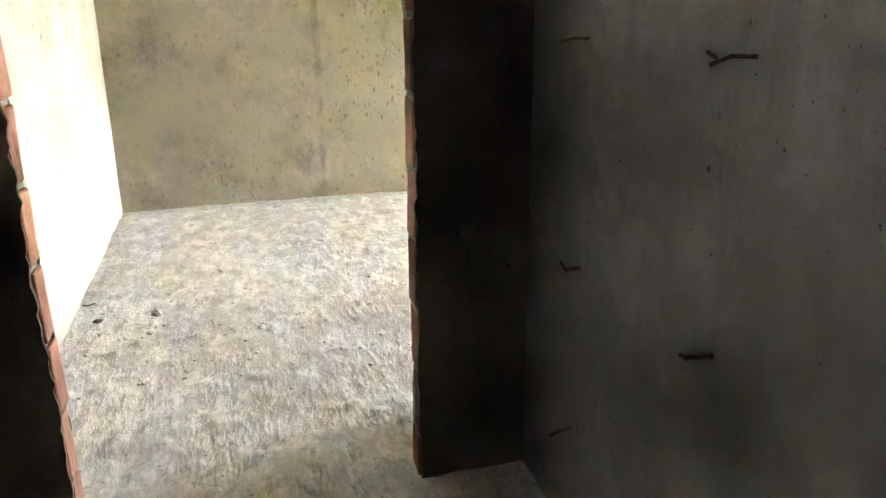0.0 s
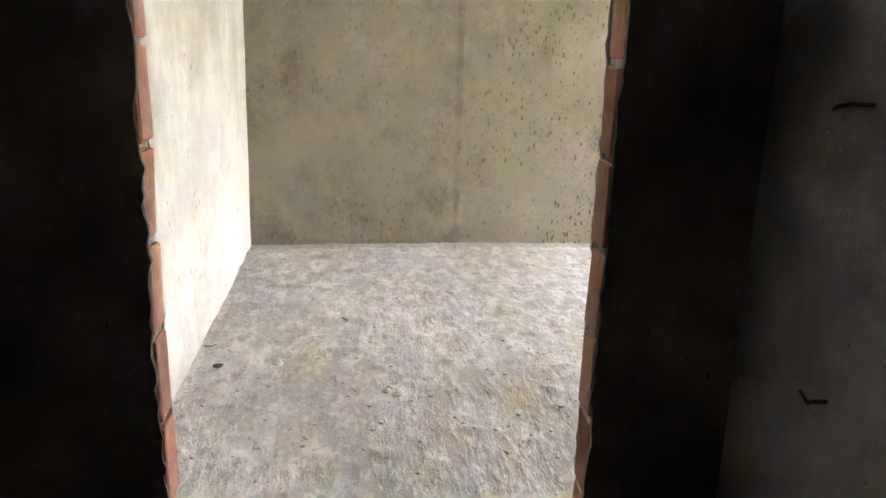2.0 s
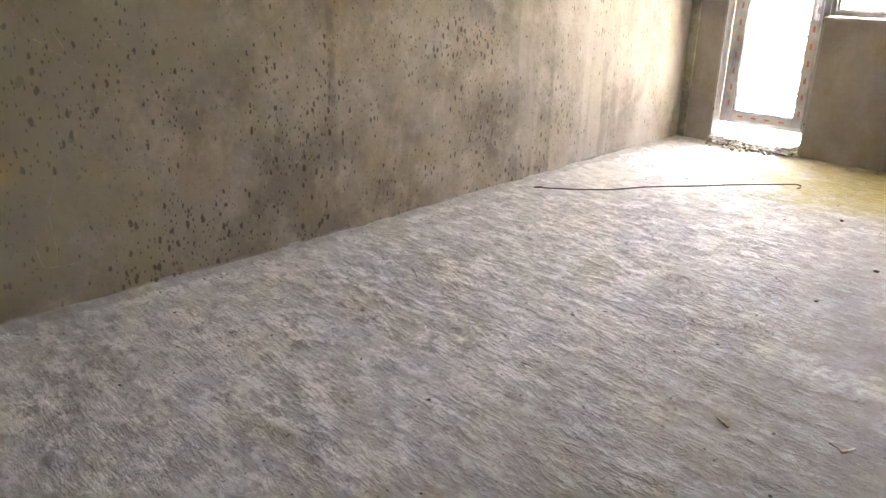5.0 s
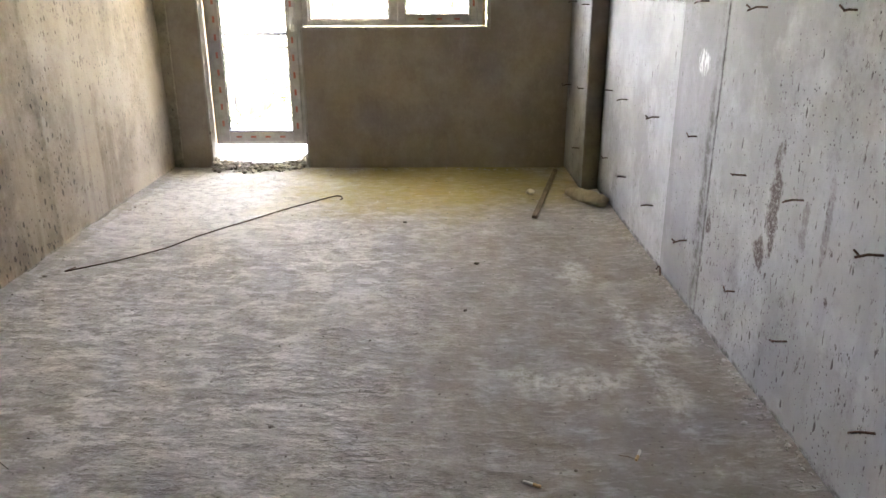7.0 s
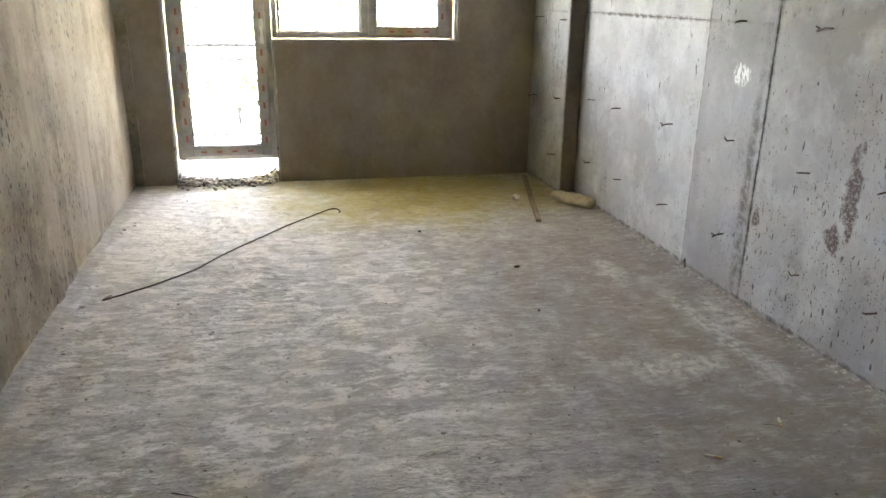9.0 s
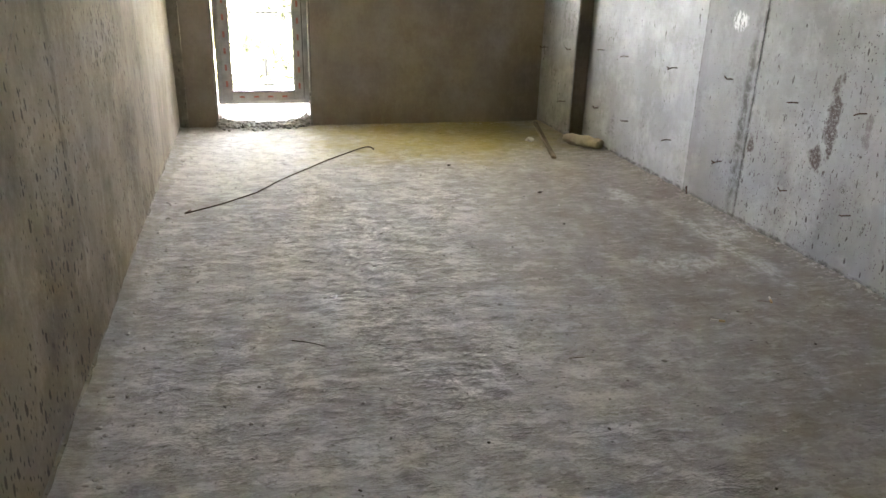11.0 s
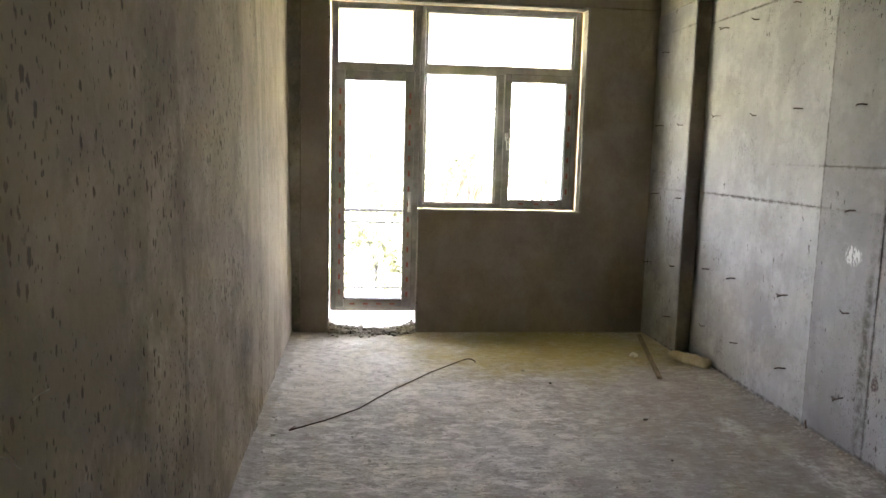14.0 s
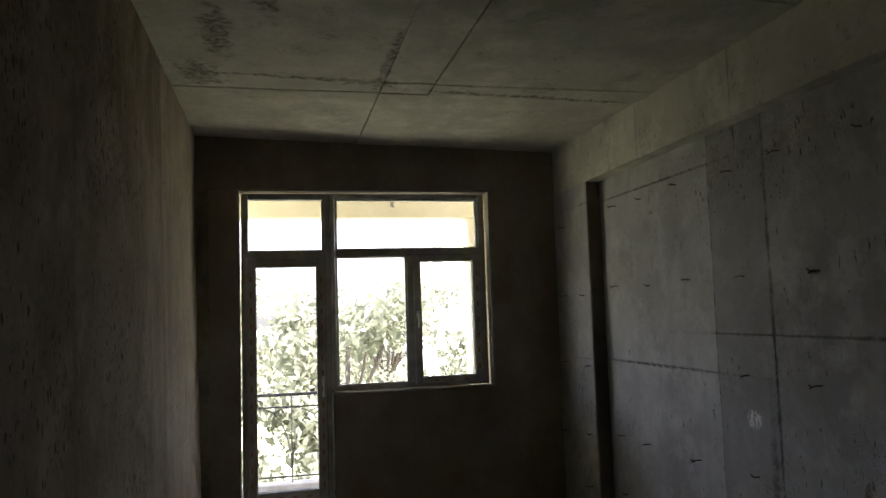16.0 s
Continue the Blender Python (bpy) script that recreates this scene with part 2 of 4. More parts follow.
def make_floor():
    """Rough screed, pale scuffed middle, damp brown edges, ochre dust by the window wall and a painted pool of light at
    the door.
    """
    m = Mat("rough_screed", 0.88)
    c = m.mix(m.ramp(m.noise(1.0, 7, 0.68), 0.43, 0.57), (0.345, 0.320, 0.292), (0.44, 0.412, 0.380))
    worn = m.math("MULTIPLY", m.blob((3.1, 1.95, 0), (1.8, 0.9, 1), 0.55, 1.9, 1.0), m.ramp(m.noise(3.0, 5, 0.7), 0.42, 0.56, 0.35, 1.0))
    plate = m.noise(6.5, 8, 0.70, m.stretch(1.7, 0.8, 1))
    c = m.mix(m.math("MULTIPLY", m.ramp(worn, 0.0, 1.0, 0.55, 0.95), m.ramp(plate, 0.49, 0.56)), c, (0.64, 0.61, 0.57))
    c = m.mix(m.ramp(m.noise(12, 8, 0.74, m.stretch(1.5, 0.8, 1, 3.0)), 0.52, 0.60, 0.0, 0.75), c, (0.25, 0.225, 0.198))
    c = m.mix(m.ramp(m.noise(3.0, 7, 0.72, m.stretch(1, 1, 1, 7.0)), 0.53, 0.62, 0.0, 0.4), c, (0.28, 0.25, 0.22))
    c = m.mix(m.ramp(m.noise(55, 5, 0.7), 0.53, 0.68, 0.0, 0.55), c, (0.24, 0.215, 0.19))
    c = m.mix(m.ramp(m.noise(38, 5, 0.7, m.stretch(1.3, 0.8, 1, 5.0)), 0.56, 0.68, 0.0, 0.5), c, (0.62, 0.59, 0.55))
    # pool of daylight before the balcony door, painted in and broken up by noise
    door_pool = m.blob((5.1, 2.45, 0), (0.85, 0.55, 1), 0.5, 2.5, 0.8)
    c = m.mix(m.math("MULTIPLY", door_pool, m.ramp(m.noise(14, 5, 0.7), 0.42, 0.56, 0.2, 0.85)), c, (0.64, 0.61, 0.56))
    damp = m.blob((2.7, 0.50, 0), (2.5, 0.75, 1), 0.35, 1.8, 0.9)
    c = m.mix(m.math("MULTIPLY", damp, m.ramp(m.noise(6, 6, 0.7), 0.3, 0.6, 0.4, 0.9)), c, (0.23, 0.20, 0.172))
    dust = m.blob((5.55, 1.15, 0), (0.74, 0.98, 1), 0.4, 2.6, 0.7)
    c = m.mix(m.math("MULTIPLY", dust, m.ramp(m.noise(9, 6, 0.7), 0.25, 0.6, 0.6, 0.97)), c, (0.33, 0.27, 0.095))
    for centre, radii in (((2.95, 0.28, 0), (0.55, 0.05, 1)), ((3.75, 0.42, 0), (0.16, 0.06, 1)), ((2.75, 0.62, 0), (0.10, 0.20, 1)), ((3.15, 0.14, 0), (0.22, 0.07, 1))):
        patch = m.math("MULTIPLY", m.blob(centre, radii, 0.8, 7.0, 0.8), m.ramp(m.noise(24, 7, 0.75), 0.42, 0.58))
        c = m.mix(m.math("MULTIPLY", patch, 0.75), c, (0.60, 0.585, 0.55))
    streak = m.noise(1.0, 6, 0.68, m.stretch(46, 13, 1, 11.0))
    c = m.mix(m.ramp(streak, 0.53, 0.66, 0.0, 0.28), c, (0.29, 0.268, 0.245))
    c = m.mix(m.ramp(streak, 0.46, 0.36, 0.0, 0.32), c, (0.60, 0.58, 0.55))
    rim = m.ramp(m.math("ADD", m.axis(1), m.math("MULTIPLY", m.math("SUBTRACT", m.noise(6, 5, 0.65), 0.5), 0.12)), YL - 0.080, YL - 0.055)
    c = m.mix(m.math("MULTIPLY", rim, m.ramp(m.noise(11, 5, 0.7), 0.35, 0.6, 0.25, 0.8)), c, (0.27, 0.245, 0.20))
    grit = m.ramp(m.noise(55, 2, 0.5), 0.70, 0.74)
    c = m.mix(m.math("MULTIPLY", grit, 0.8), c, (0.10, 0.085, 0.07))
    m.base(c)
    m.bump(m.noise(22, 7, 0.70, m.stretch(1.3, 0.9, 1)), 0.62, 0.012)
    m.bump(plate, 0.22, 0.010)
    m.bump(m.math("MULTIPLY", m.ramp(streak, 0.36, 0.62), m.ramp(worn, 0.0, 1.0, 0.35, 1.0)), 0.75, -0.009)
    m.bump(m.noise(1.0, 3, 0.6, m.stretch(60, 24, 1, 21.0)), 0.25, 0.004)
    m.bump(m.noise(110, 4, 0.6), 0.2, 0.002)
    return m.rough(m.ramp(m.noise(3, 4), 0.3, 0.7, 0.72, 0.95)).m


screed = make_floor()


def make_brick():
    m = Mat("red_clay_block", 0.9)
    rnd = m.t.nodes.new("ShaderNodeObjectInfo").outputs["Random"]
    c = m.mix(rnd, (0.29, 0.115, 0.07), (0.38, 0.185, 0.125))
    c = m.mix(m.ramp(m.noise(14, 6, 0.65), 0.45, 0.75, 0.0, 0.7), c, (0.44, 0.26, 0.20))
    c = m.mix(m.ramp(m.noise(40, 4, 0.6), 0.55, 0.75, 0.0, 0.7), c, (0.17, 0.075, 0.05))
    m.base(c)
    m.bump(m.noise(1.0, 4, 0.6, m.stretch(60, 60, 8)), 0.5, 0.004)
    return m.bump(m.noise(110, 4), 0.3, 0.002).m


def make_plain(name, a, b, scale=12.0, rough=0.8, metal=0.0, bump=0.2, dist=0.003, vec=(1, 1, 1)):
    m = Mat(name, rough, metal)
    v = m.stretch(*vec)
    m.base(m.mix(m.ramp(m.noise(scale, 6, 0.65, v), 0.36, 0.64), a, b))
    m.bump(m.noise(scale * 4, 5, 0.6, v), bump, dist)
    return m.m


clay_block = make_brick()
mortar = make_plain("grey_mortar", (0.16, 0.145, 0.12), (0.32, 0.29, 0.25), 25, 0.95, 0, 0.8, 0.01)
stone = make_plain("concrete_crumb", (0.33, 0.30, 0.26), (0.54, 0.51, 0.46), 30, 0.95, 0, 0.6, 0.006)
stone_dark = make_plain("dark_crumb", (0.07, 0.06, 0.05), (0.16, 0.135, 0.11), 30, 0.95, 0, 0.6, 0.006)
rust = make_plain("rusty_steel", (0.045, 0.028, 0.02), (0.12, 0.066, 0.042), 60, 0.75, 0.5, 0.4, 0.002)
old_wood = make_plain("weathered_wood", (0.14, 0.105, 0.075), (0.27, 0.215, 0.155), 5, 0.8, 0, 0.4, 0.004, (2, 14, 14))
sackcloth = make_plain("dusty_sackcloth", (0.30, 0.25, 0.165), (0.46, 0.40, 0.28), 9, 0.95, 0, 0.6, 0.008)
paper = make_plain("pale_paper", (0.62, 0.58, 0.50), (0.78, 0.75, 0.68), 20, 0.85)
filter_tan = make_plain("filter_paper", (0.50, 0.33, 0.16), (0.62, 0.45, 0.26), 60, 0.85)
film_grey = make_plain("dusty_white_plastic", (0.36, 0.35, 0.33), (0.56, 0.55, 0.53), 7, 0.45, 0, 0.1, 0.002)
gasket = make_plain("black_rubber", (0.02, 0.02, 0.02), (0.05, 0.05, 0.05), 40, 0.6)
red_print = make_plain("red_film_print", (0.40, 0.13, 0.10), (0.50, 0.22, 0.18), 40, 0.5)
white_handle = make_plain("white_handle_plastic", (0.70, 0.69, 0.66), (0.82, 0.81, 0.78), 20, 0.35)
cream_paint = make_plain("cream_facade_paint", (0.82, 0.76, 0.62), (0.87, 0.82, 0.70), 4, 0.85)
balcony_stone = make_plain("pale_balcony_screed", (0.46, 0.44, 0.40), (0.62, 0.60, 0.56), 6, 0.9, 0, 0.4, 0.006)
rail_iron = make_plain("dark_painted_iron", (0.05, 0.055, 0.06), (0.12, 0.12, 0.12), 30, 0.5, 0.6)
bark = make_plain("tree_bark", (0.07, 0.06, 0.05), (0.16, 0.14, 0.12), 9, 0.95, 0, 0.8, 0.02, (3, 3, 0.6))
earth = make_plain("dry_grassy_ground", (0.19, 0.205, 0.12), (0.33, 0.335, 0.235), 0.6, 0.95)
facade_pale = make_plain("pale_render_facade", (0.60, 0.57, 0.52), (0.70, 0.67, 0.62), 0.5, 0.9)
facade_roof = make_plain("roof_sheet", (0.42, 0.38, 0.35), (0.5, 0.46, 0.43), 2, 0.7)
facade_glass = make_plain("far_window_glass", (0.14, 0.15, 0.16), (0.22, 0.23, 0.24), 0.4, 0.25)


def make_leaf():
    m = Mat("leaf", 0.6)
    g = m.t.nodes.new("ShaderNodeNewGeometry").outputs["Random Per Island"]
    c = m.mix(g, (0.13, 0.145, 0.10), (0.25, 0.265, 0.19))
    m.base(c)
    thin = m.n("ShaderNodeBsdfTranslucent", Color=m.mix(g, (0.15, 0.17, 0.12), (0.26, 0.28, 0.21)))
    both = m.n("ShaderNodeMixShader", Fac=0.45)
    m.put(both.inputs[1], m.b.outputs[0])
    m.put(both.inputs[2], thin.outputs[0])
    m.put(m.t.nodes["Material Output"].inputs["Surface"], both.outputs[0])
    return m.m


def make_glass():
    m = Mat("window_glass", 0.0)
    m.base((1, 1, 1))
    m.b.inputs["Transmission Weight"].default_value = 1.0
    m.b.inputs["IOR"].default_value = 1.02
    return m.m


leaf_green = make_leaf()
glass = make_glass()

# ---- mesh helpers ----
rng = np.random.default_rng(7)


def mesh_object(name, bm, material, smooth=False):
    me = bpy.data.meshes.new(name)
    bm.to_mesh(me)
    bm.free()
    me.materials.append(material)
    if smooth:
        for p in me.polygons:
            p.use_smooth = True
    return new(name, me)


def part(name, bm, material, parent, label="", smooth=False):
    ob = mesh_object(name, bm, material, smooth)
    ob.parent = parent
    return tagged(ob, label)


def box(bm, lo, hi, bevel=0.0, seg=1):
    """An axis-aligned block from corner lo to corner hi."""
    made = bmesh.ops.create_cube(bm, size=1.0)["verts"]
    for v in made:
        v.co = [l + (c + 0.5) * (h - l) for c, l, h in zip(v.co, lo, hi)]
    if bevel:
        edges = list({e for v in made for e in v.link_edges})
        bmesh.ops.bevel(bm, geom=edges, offset=bevel, segments=seg, affect="EDGES", profile=0.5)
    return bm


def block(lo, hi, bevel=0.0, seg=1):
    return box(bmesh.new(), lo, hi, bevel, seg)


def tube(bm, points, radius, sides=8, taper=1.0):
    """A round bar along a line of points."""
    rings = []
    n = len(points)
    pts = [Vector(p) for p in points]
    for i, p in enumerate(pts):
        d = (pts[min(i + 1, n - 1)] - pts[max(i - 1, 0)]).normalized()
        a = d.orthogonal().normalized() if abs(d.z) > 0.9 else d.cross(Vector((0, 0, 1))).normalized()
        b = d.cross(a)
        r = radius * (1 + (taper - 1) * i / max(n - 1, 1))
        rings.append([bm.verts.new(p + (a * math.cos(2 * math.pi * k / sides) + b * math.sin(2 * math.pi * k / sides)) * r) for k in range(sides)])
    for r0, r1 in zip(rings, rings[1:]):
        for k in range(sides):
            bm.faces.new((r0[k], r0[(k + 1) % sides], r1[(k + 1) % sides], r1[k]))
    bm.faces.new(rings[0][::-1])
    bm.faces.new(rings[-1])
    return bm


def lattice(shape_seed, n=256):
    return np.random.default_rng(shape_seed).random((n, n))


def soft_noise(u, v, seed):
    """Smooth value noise on arrays, about -0.5 to 0.5."""
    g = lattice(seed)
    iu, iv = np.floor(u).astype(int), np.floor(v).astype(int)
    fu, fv = u - iu, v - iv
    fu, fv = fu * fu * (3 - 2 * fu), fv * fv * (3 - 2 * fv)
    a, b = g[iu % 256, iv % 256], g[(iu + 1) % 256, iv % 256]
    c, d = g[iu % 256, (iv + 1) % 256], g[(iu + 1) % 256, (iv + 1) % 256]
    return (a * (1 - fu) + b * fu) * (1 - fv) + (c * (1 - fu) + d * fu) * fv - 0.5


def relief(name, us, vs, height, place, material):
    """A finely divided sheet: place(u, v, h) gives its points, height(u, v) the relief."""
    U, V = np.meshgrid(us, vs, indexing="ij")
    P = place(U, V, height(U, V)).reshape(-1, 3)
    nu, nv = len(us), len(vs)
    i = (np.arange(nu - 1)[:, None] * nv + np.arange(nv - 1)[None, :]).ravel()
    F = np.stack([i, i + nv, i + nv + 1, i + 1], 1)
    me = bpy.data.meshes.new(name)
    me.from_pydata(P.tolist(), [], F.tolist())
    me.materials.append(material)
    for p in me.polygons:
        p.use_smooth = True
    return new(name, me)


def steps(a, b, d):
    return np.linspace(a, b, max(2, int(round((b - a) / d)) + 1))


def crumb(bm, centre, size, seed, flat=0.6):
    """One angular crumb of mortar or stone that rests at the height of centre."""
    r = np.random.default_rng(seed)
    made = bmesh.ops.create_icosphere(bm, subdivisions=1, radius=1.0)["verts"]
    turn = Euler((0, 0, r.random() * 6.28)).to_matrix()
    s = Vector((size * (0.7 + 0.8 * r.random()), size * (0.6 + 0.5 * r.random()), size * flat * (0.7 + 0.5 * r.random())))
    for v in made:
        k = 0.72 + 0.5 * r.random()
        v.co = turn @ Vector((v.co.x * s.x * k, v.co.y * s.y * k, v.co.z * s.z * k)) + Vector(centre) + Vector((0, 0, s.z * 0.6))
    return bm


# ---- the shell ----
YL, XW, XC, ZC, ZB = 3.05, 6.0, -0.77, 3.02, 2.62      # far wall, window wall, end wall, ceiling, underside of beams
YP0, YP1 = -0.485, -0.375                               # the brick partition
XJ0, XJ1 = -0.485, 0.425                                # the doorway's jambs
XK = 0.74                                               # concrete wall beside the doorway


def floor_height(u, v):
    h = 0.010 * soft_noise(u * 1.6, v * 1.6, 1) + 0.007 * soft_noise(u * 6, v * 4, 2)
    ridge = soft_noise(u * 22 + 2.4 * soft_noise(u * 3, v * 3, 8), v * 6.0, 3) + 0.5 * soft_noise(u * 31 + 1.5 * soft_noise(u * 4, v * 5, 9), v * 11.0, 10)
    zone = np.clip(0.35 + 1.3 * soft_noise(u * 1.3, v * 1.5, 4), 0.05, 0.8) + 1.1 * np.exp(-((u - 2.9) / 1.1) ** 2 - ((v - 1.85) / 0.8) ** 2)
    h = h + 0.0055 * ridge * zone + 0.005 * soft_noise(u * 34, v * 26, 5)
    lump = np.clip(soft_noise(u * 13, v * 13, 6) - 0.24, 0, 1) * 0.065 * np.clip(1.6 - u * 0.5, 0.15, 1)
    edge = np.exp(-np.clip(YL - v, 0, 9) / 0.05) * 0.012 + np.exp(-np.clip(v, 0, 9) / 0.05) * 0.010
    return h + lump + edge * (1 + soft_noise(u * 9, v * 9, 7))


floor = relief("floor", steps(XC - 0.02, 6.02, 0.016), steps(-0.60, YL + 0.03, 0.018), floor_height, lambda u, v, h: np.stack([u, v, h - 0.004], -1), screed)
tagged(floor, "rough grey concrete screed floor with trowel ridges and ochre dust", "floor", kind="structure")
bm = block((-1.1, -3.9, -0.2), (6.27, -0.60, -0.004))
box(bm, (-1.1, -0.60, -0.2), (XC - 0.02, 3.3, -0.004))
box(bm, (XC - 0.02, -0.60, -0.2), (6.27, 3.2, -0.03))
tagged(mesh_object("floor_slab", bm, screed), "plain grey concrete floor slab of the corridor", "floor", kind="structure")


def left_height(u, v):
    h = 0.010 * soft_noise(u * 1.2, v * 1.1, 11) + 0.006 * soft_noise(u * 5, v * 4, 12) + 0.003 * soft_noise(u * 16, v * 7, 13)
    for xj, w in ((0.61, 0.020), (2.39, 0.016), (4.18, 0.02)):
        h = h + 0.007 * np.exp(-((u - xj - 0.01 * soft_noise(v * 4, v * 0 + xj, 14)) / w) ** 2) * (0.6 + soft_noise(v * 6, v * 0 + 3.3, 15))
    return h


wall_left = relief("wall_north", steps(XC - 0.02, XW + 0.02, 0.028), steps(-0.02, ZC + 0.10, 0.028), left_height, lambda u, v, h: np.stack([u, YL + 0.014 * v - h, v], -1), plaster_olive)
tagged(wall_left, "long olive brown cement plaster wall with dark flecks and runs", "wall", kind="structure")
tagged(mesh_object("wall_north_core", block((XC - 0.2, YL + 0.06, -0.2), (6.25, YL + 0.26, ZC + 0.2)), plaster_olive), "masonry behind the long plastered wall", "wall", kind="structure")


def end_height(u, v):
    return 0.010 * soft_noise(u * 1.4, v * 1.3, 21) + 0.004 * soft_noise(u * 6, v * 4, 22)


wall_end = relief("wall_west", steps(YP1, YL + 0.04, 0.03), steps(-0.02, ZC + 0.10, 0.03), end_height, lambda u, v, h: np.stack([XC + h, u, v], -1), plaster_pale)
tagged(wall_end, "pale cream cement plaster end wall lit by daylight", "wall", kind="structure")
tagged(mesh_object("wall_west_core", block((-0.865, YP1 - 0.004, -0.1), (XC - 0.012, YL + 0.06, ZC + 0.1)), plaster_pale), "thin masonry wall behind pale plaster", "wall", kind="structure")

# rough mortar fillet along the foot of the long wall
def fillet_height(u, v):
    return 0.010 + 0.012 * soft_noise(u * 7, v * 3, 31) + 0.008 * soft_noise(u * 26, v * 9, 32)


fillet = relief("wall_foot_mortar", steps(XC, XW, 0.022), steps(0, 1, 0.12), fillet_height,
                lambda u, v, h: np.stack([u, YL + 0.008 - (0.006 + 0.7 * h) * v ** 1.3, (0.010 + 1.2 * h) * (1 - v) ** 1.6 + 0.004], -1), render_strip)
tagged(fillet, "rough grey mortar fillet along the foot of the wall", "trim", kind="structure")

# raised smears and scratches of mortar on the long wall
SMEARS = [((-0.60, 0.83), (-0.52, 0.78), (-0.36, 0.79)), ((-0.26, 0.72), (-0.12, 0.725), (0.0, 0.72)), ((0.16, 0.66), (0.27, 0.665), (0.38, 0.655)), ((1.06, 1.06), (1.14, 1.0), (1.25, 0.93)), ((1.13, 1.08), (1.17, 1.0), (1.22, 0.94)),
          ((1.22, 1.04), (1.34, 1.05), (1.36, 0.98)), ((1.97, 1.0), (2.08, 1.07), (2.19, 1.145)), ((1.05, 0.55), (1.0, 0.42), (1.01, 0.20)), ((0.93, 0.28), (0.95, 0.19), (1.12, 0.185)), ((0.60, 0.98), (0.52, 0.90), (0.49, 0.82))]
for k, line in enumerate(SMEARS):
    pts = []
    for (xa, za), (xb, zb) in zip(line, line[1:]):
        pts += [(xa + (xb - xa) * f, za + (zb - za) * f) for f in (0.0, 0.2, 0.4, 0.6, 0.8)]
    xs, zs = np.array([p[0] for p in pts]), np.array([p[1] for p in pts])
    hs = left_height(xs, zs)
    bm = tube(bmesh.new(), [(x, YL + 0.014 * z - h + 0.001 + 0.0015 * math.sin(9 * n + k), z + 0.004 * math.sin(5 * n + k)) for n, (x, z, h) in enumerate(zip(xs, zs, hs))], 0.003, 5, 0.5)
    part("mortar_smear", bm, render_strip, wall_left)

# window wall with one opening for the balcony door and the window
YD1, YD0, YW0, ZS, ZH = 2.772, 2.036, 0.688, 1.003, 2.664
bm = block((XW, YD1, -0.05), (6.25, YL + 0.06, ZH))
box(bm, (XW, 0.0, -0.05), (6.25, YW0, ZH))
box(bm, (XW, YW0, -0.05), (6.25, YD0, ZS))
wall_window = mesh_object("wall_east", bm, plaster_brown)
tagged(wall_window, "smooth brown grey plastered wall round the balcony door", "wall", kind="structure")
tagged(mesh_object("beam_east", block((XW - 0.006, 0.0, ZH), (6.25, YL + 0.08, ZC + 0.10), 0.004), plaster_brown), "plastered concrete beam above the window opening", "beam", kind="structure")
tagged(mesh_object("wall_strip", block((XW - 0.012, 2.985, 0.0), (XW + 0.01, YL + 0.05, ZH - 0.002), 0.005), render_strip), "rough upright mortar strip in the room's corner", "trim", kind="structure")
# pale finishing lips round the opening
bm = block((XW - 0.004, YD1 - 0.014, 0.0), (6.10, YD1 + 0.004, ZH - 0.003), 0.003)
box(bm, (XW - 0.004, YW0 - 0.004, ZS), (6.10, YW0 + 0.016, ZH - 0.003), 0.003)
box(bm, (XW - 0.004, YW0 + 0.016, ZH - 0.017), (6.10, YD1 - 0.014, ZH - 0.003), 0.003)
box(bm, (XW - 0.006, YW0 + 0.002, ZS - 0.004), (6.10, YD0 + 0.006, ZS + 0.014), 0.003)
box(bm, (XW - 0.004, YD0 - 0.006, 0.0), (6.10, YD0 + 0.010, ZS - 0.004), 0.003)
tagged(mesh_object("opening_trim", bm, plaster_pale), "pale plaster lips round the window opening", "trim", kind="structure")

# cast concrete wall in formwork panels, with grooves between them
wall_cast = tagged(mesh_object("wall_south", block((XK + 0.02, -0.30, -0.05), (6.25, -0.022, ZC), 0.0), stone_dark), "cast concrete wall in large formwork panels with ties", "wall", kind="structure")
PANELS = [(XK, 3.280, 0.0, 1.464, 0.0), (XK, 3.280, 1.467, ZB, 0.001),
          (3.286, 3.797, 0.0, 1.464, -0.001), (3.286, 3.797, 1.467, ZB, -0.002)]
for x0, x1, z0, z1, y in PANELS:
    part("panel", block((x0, -0.03, z0), (x1, y, z1), 0.002), formwork_strip if x0 > 3.2 else formwork_grey, wall_cast)
for z0, z1, y in ((0.0, 1.2375, -0.007), (1.2405, 2.4545, -0.005), (2.4575, ZB, -0.007)):
    part("panel", block((3.800, -0.03, z0), (5.305, y, z1), 0.002), formwork_pale, wall_cast)
tagged(mesh_object("column", block((5.310, -0.02, 0.0), (XW + 0.01, 0.106, ZB), 0.006, 2), formwork_pale), "pale cast concrete column in the corner", "column", kind="structure")
# thin dark sheet for the shade on the face turned from the window
tagged(mesh_object("column_side", block((5.296, -0.006, 0.0), (5.308, 0.100, ZB - 0.002), 0.003), plaster_shaded), "shaded side of the concrete column, its shade put into dark plaster", "column", kind="structure")
beam = tagged(mesh_object("beam_south", block((XK, -0.28, ZB + 0.004), (6.0, 0.098, ZC + 0.02)), stone_dark), "cast concrete beam above the formwork wall", "beam", kind="structure")
for x0, x1 in ((XK, 2.0), (2.004, 3.375), (3.380, 4.437), (4.442, XW - 0.008)):
    part("panel", block((x0, -0.2, ZB), (x1, 0.106, ZC + 0.01), 0.003), formwork_ceiling, beam)

